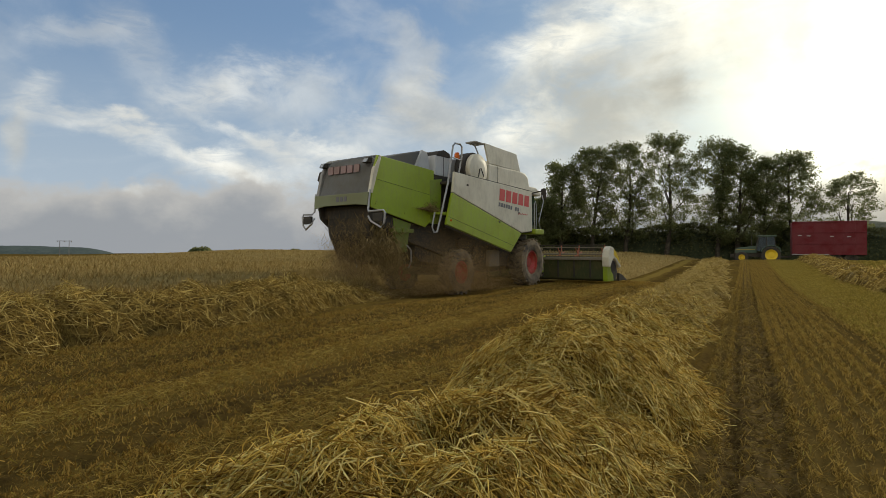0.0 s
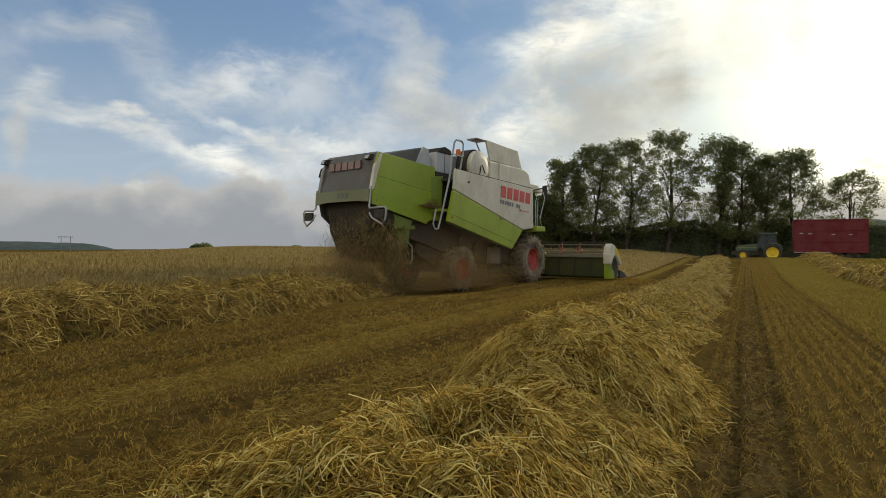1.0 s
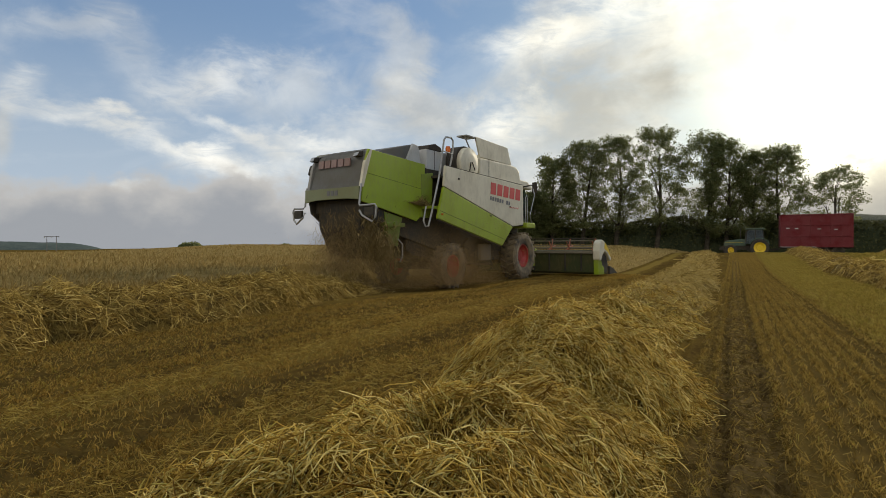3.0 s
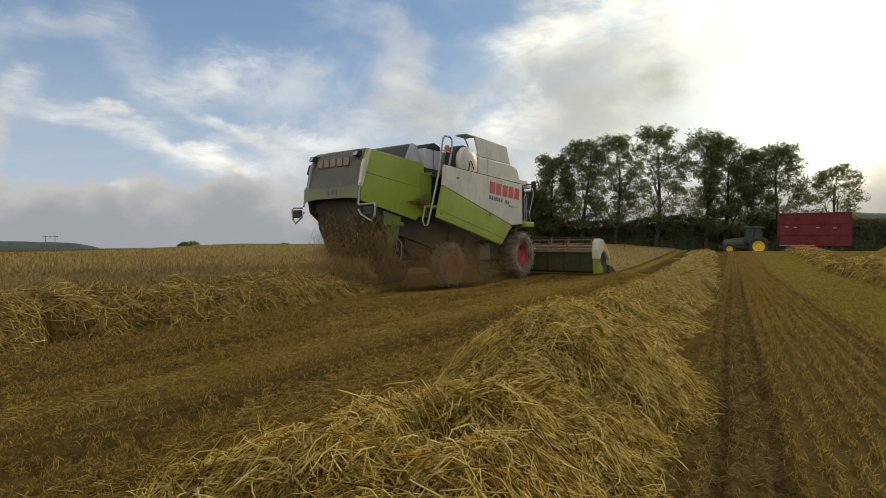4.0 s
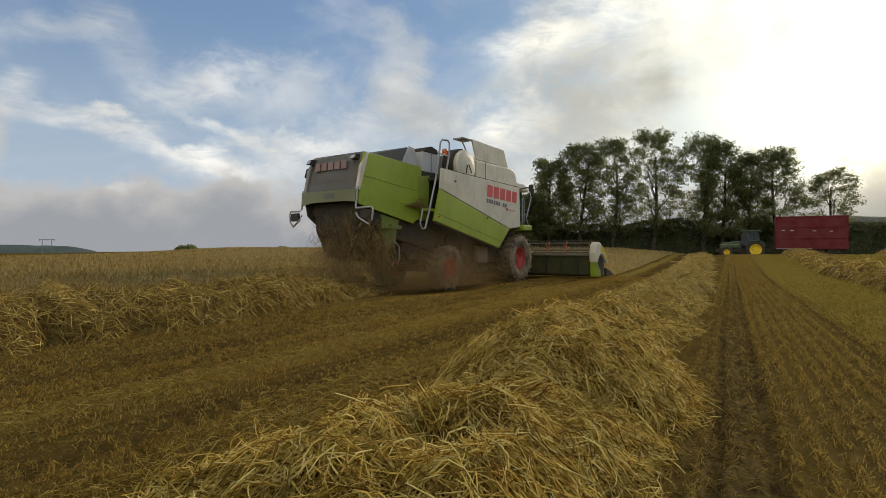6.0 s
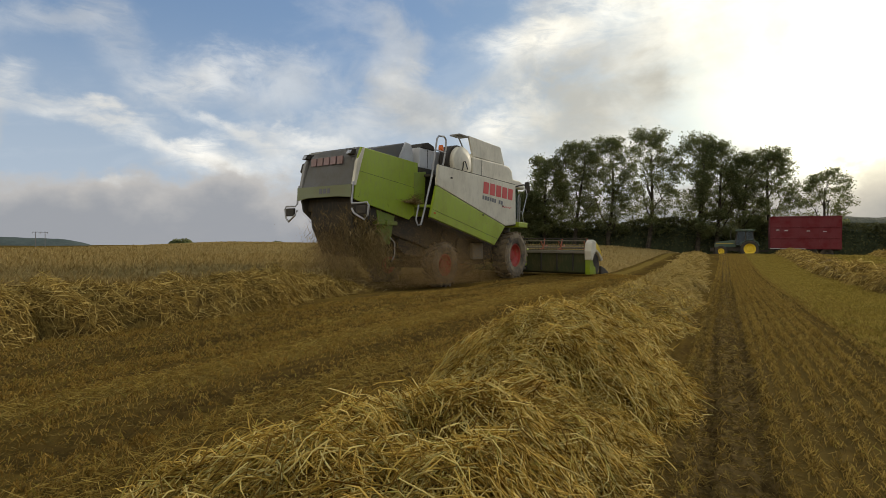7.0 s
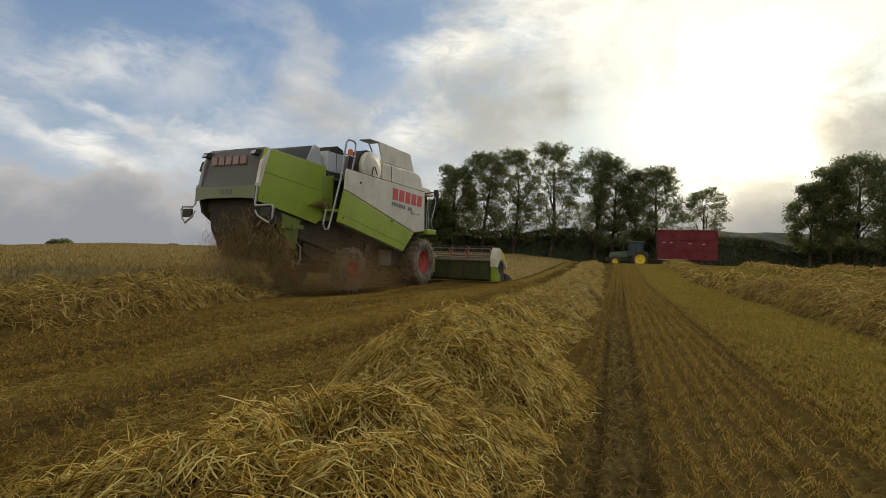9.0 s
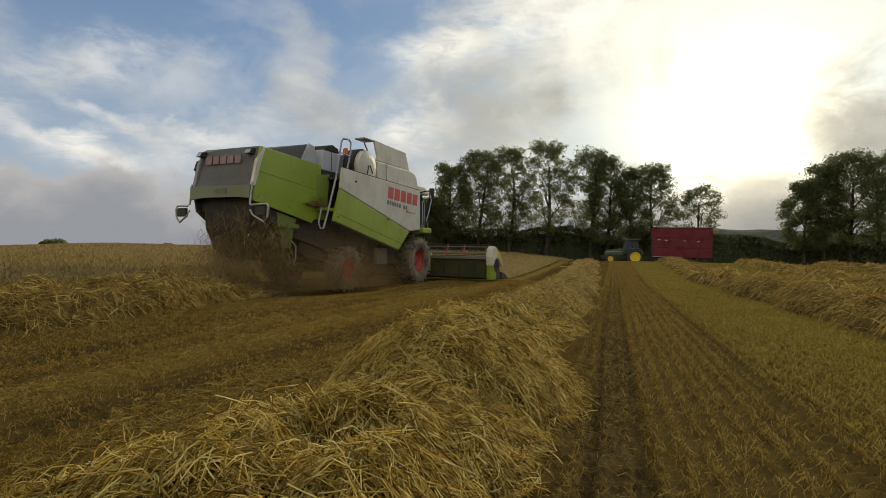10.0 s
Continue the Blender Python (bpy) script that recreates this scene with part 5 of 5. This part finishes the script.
    crown = new("crown", mesh_from("crown", V, F, LEAF))
    crown.parent = root
    return root


# place, height of the top, width of the crown
TREES = [(-25.6, 77.0, 9.0, 5.0), (-23.2, 78.1, 14.1, 5.9), (-19.3, 80.1, 16.3, 6.7), (-15.1, 82.3, 17.1, 6.8), (-10.0, 84.9, 18.3, 7.6),
         (-3.6, 88.5, 18.1, 8.0), (-1.2, 89.6, 17.0, 6.6), (2.2, 91.1, 15.2, 6.0), (6.1, 93.3, 16.3, 7.2)]
for k, (x, y, top, w) in enumerate(TREES):
    tree("field_tree", "tall leafy field tree dark against the sky", x, y, top - 0.5, w * 1.28, 200 + k, start=0.16, boughs=36)
tree("field_tree", "small open-crowned tree behind the red trailer", 13.1, 96.8, 12.6, 8.0, 230, start=0.40, boughs=17, sprays=30, open_=0.1)
for k, (x, y, top, w) in enumerate([(23.2, 81.0, 11.6, 5.6), (25.6, 81.6, 13.8, 6.4), (28.4, 82.0, 15.4, 7.5), (32.0, 82.6, 15.0, 8.5), (36.0, 84.0, 14.4, 8.5), (41.0, 86.0, 13.8, 8.5)]):
    tree("hedgerow_tree", "broad dark tree in the hedgerow", x, y, top - 0.5, w * 1.18, 260 + k, start=0.18, boughs=30)


def hedge(name, label, pts, high, deep, seed, per_m=420, leaf=0.3):
    """A long uneven hedge: a core full of leaves, painted dark as inner shade."""
    r = np.random.default_rng(seed)
    V, F, P = [], [], []
    n = 0
    for (xa, ya), (xb, yb) in zip(pts, pts[1:]):
        d = math.hypot(xb - xa, yb - ya)
        ex, ey = (xb - xa) / d * deep * 0.4, (yb - ya) / d * deep * 0.4
        xa, ya, xb, yb, d = xa - ex, ya - ey, xb + ex, yb + ey, d + deep * 0.8
        m = int(d * per_m)
        t = r.random(m)
        px, py = xa + (xb - xa) * t, ya + (yb - ya) * t
        top = high * (0.75 + 0.9 * fbm((px + py) * 0.11, py * 0 + seed, seed, 3) + 0.15)
        off = r.normal(size=m) * deep * 0.38
        P.append(np.stack([px - off * (yb - ya) / d, py + off * (xb - xa) / d, lie(px, py) + top * (1 - 0.9 * r.random(m) ** 1.8)], -1))
        k = max(2, int(d / 1.5))
        tt = np.linspace(0, 1, k)
        qx, qy = xa + (xb - xa) * tt, ya + (yb - ya) * tt
        qt = high * (0.75 + 0.9 * fbm((qx + qy) * 0.11, qy * 0 + seed, seed, 3)) * 0.9
        nx, ny = -(yb - ya) / d * deep * 0.35, (xb - xa) / d * deep * 0.35
        ring = np.stack([np.stack([qx - nx, qy - ny, lie(qx, qy) - 0.3], -1), np.stack([qx - nx * 0.7, qy - ny * 0.7, lie(qx, qy) + qt], -1),
                         np.stack([qx + nx * 0.7, qy + ny * 0.7, lie(qx, qy) + qt], -1), np.stack([qx + nx, qy + ny, lie(qx, qy) - 0.3], -1)], 1)
        V.append(ring.reshape(-1, 3))
        i = np.arange(k - 1)[:, None] * 4 + np.arange(3)[None]
        F.append((np.stack([i, i + 1, i + 5, i + 4], -1)).reshape(-1, 4) + n)
        n += k * 4
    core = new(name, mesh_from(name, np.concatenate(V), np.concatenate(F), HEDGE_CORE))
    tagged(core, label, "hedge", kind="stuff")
    P = np.concatenate(P)
    a = unit(r.normal(size=P.shape))
    b = unit(np.cross(a, r.normal(size=P.shape)))
    s = leaf * (0.5 + 0.9 * r.random((len(P), 1)))
    V = np.stack([P - a * s * 0.5, P + b * s * 0.35, P + a * s * 0.5, P - b * s * 0.35], 1).reshape(-1, 3)
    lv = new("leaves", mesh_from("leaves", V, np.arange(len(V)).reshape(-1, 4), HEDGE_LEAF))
    lv.parent = core
    tagged(lv, kind="stuff")


hedge("hedge", "dark overgrown hedge under the field trees", [(-36, 77), (-24, 80), (-8, 88), (8, 97)], 4.6, 3.0, 301)
hedge("hedge", "dark hedge running along the field's far side", [(3, 95), (18, 86), (30, 83), (44, 88), (80, 70)], 4.2, 3.0, 317)
hedge("far_hedge", "distant hedge on the skyline", [(-266, 336), (-190, 372)], 7.5, 4.0, 331, 30, 1.2)


def bush(x, y, high, wide, seed):
    r = np.random.default_rng(seed)
    n = 900
    o = unit(r.normal(size=(n, 3))) * r.random((n, 1)) ** 0.4 * np.array([wide / 2, wide / 2, high * 0.55])
    o[:, 2] = np.abs(o[:, 2]) * (1 + 0.8 * fbm(o[:, 0] * 0.5, o[:, 1] * 0.5, seed, 2)) 
    P = o + np.array([x, y, float(lie(np.array(x), np.array(y))) + 0.2])
    a = unit(r.normal(size=P.shape))
    b = unit(np.cross(a, r.normal(size=P.shape)))
    s = 0.9 * (0.5 + r.random((n, 1)))
    V = np.stack([P - a * s * 0.5, P + b * s * 0.4, P + a * s * 0.5, P - b * s * 0.4], 1).reshape(-1, 3)
    tagged(new("bush", mesh_from("bush", V, np.arange(len(V)).reshape(-1, 4), LEAF)), "small dark bush on the far skyline", "bush", group="bushes on the skyline")


bush(-226, 175, 4.5, 11, 401)
bush(-219, 230, 3.2, 7, 402)


def pylon():
    c = tagged(empty("power_pole", (-496, 253, -5), 30), "two-legged wooden power pole on the horizon", "power pole")
    for x in (-3.8, 3.8):
        part("pole", turned([(0.28, 0), (0.22, 15.5)], "z", 10, (x, 0, 0)), WOOD_POLE, c)
    part("crossarm", box(-6.2, 6.2, -0.2, 0.2, 14.9, 15.3, 0.05), WOOD_POLE, c)
    for x in (-5.8, 0, 5.8):
        part("insulator", turned([(0.2, 14.0), (0.22, 14.9)], "z", 8, (x, 0, 0)), STEEL, c)


pylon()


def hill(name, label, centre, along, length, deep, high, seed, mat, z0=-2.0):
    """A long low hill with an uneven top."""
    ax, ay = math.cos(radians(along)), math.sin(radians(along))

    def top(u, v):
        return z0 + high * np.clip(1 - (u / (length / 2)) ** 4, 0, 1) * np.clip(1 - (v / (deep / 2)) ** 2, 0, 1) * (1 + 0.5 * fbm(u * 0.008, v * 0.008, seed, 3) + 0.10 * fbm(u * 0.06, v * 0.06, seed + 4, 3))
    V, F = grid(np.linspace(-length / 2, length / 2, 220), np.linspace(-deep / 2, deep / 2, 24), top)
    u, v = V[:, 0].copy(), V[:, 1].copy()
    V[:, 0], V[:, 1] = centre[0] + u * ax - v * ay, centre[1] + u * ay + v * ax
    tagged(new(name, mesh_from(name, V, F, mat, False)), label, "hill", kind="structure")


hill("far_hill", "low green wooded hill on the horizon", (-1060, 465), 62, 300, 160, 15, 501, FAR_FIELD, -5.0)
hill("wooded_hill", "grey-green wooded hillside behind the trees", (60, 480), -14, 620, 160, 26, 521, WOODED)
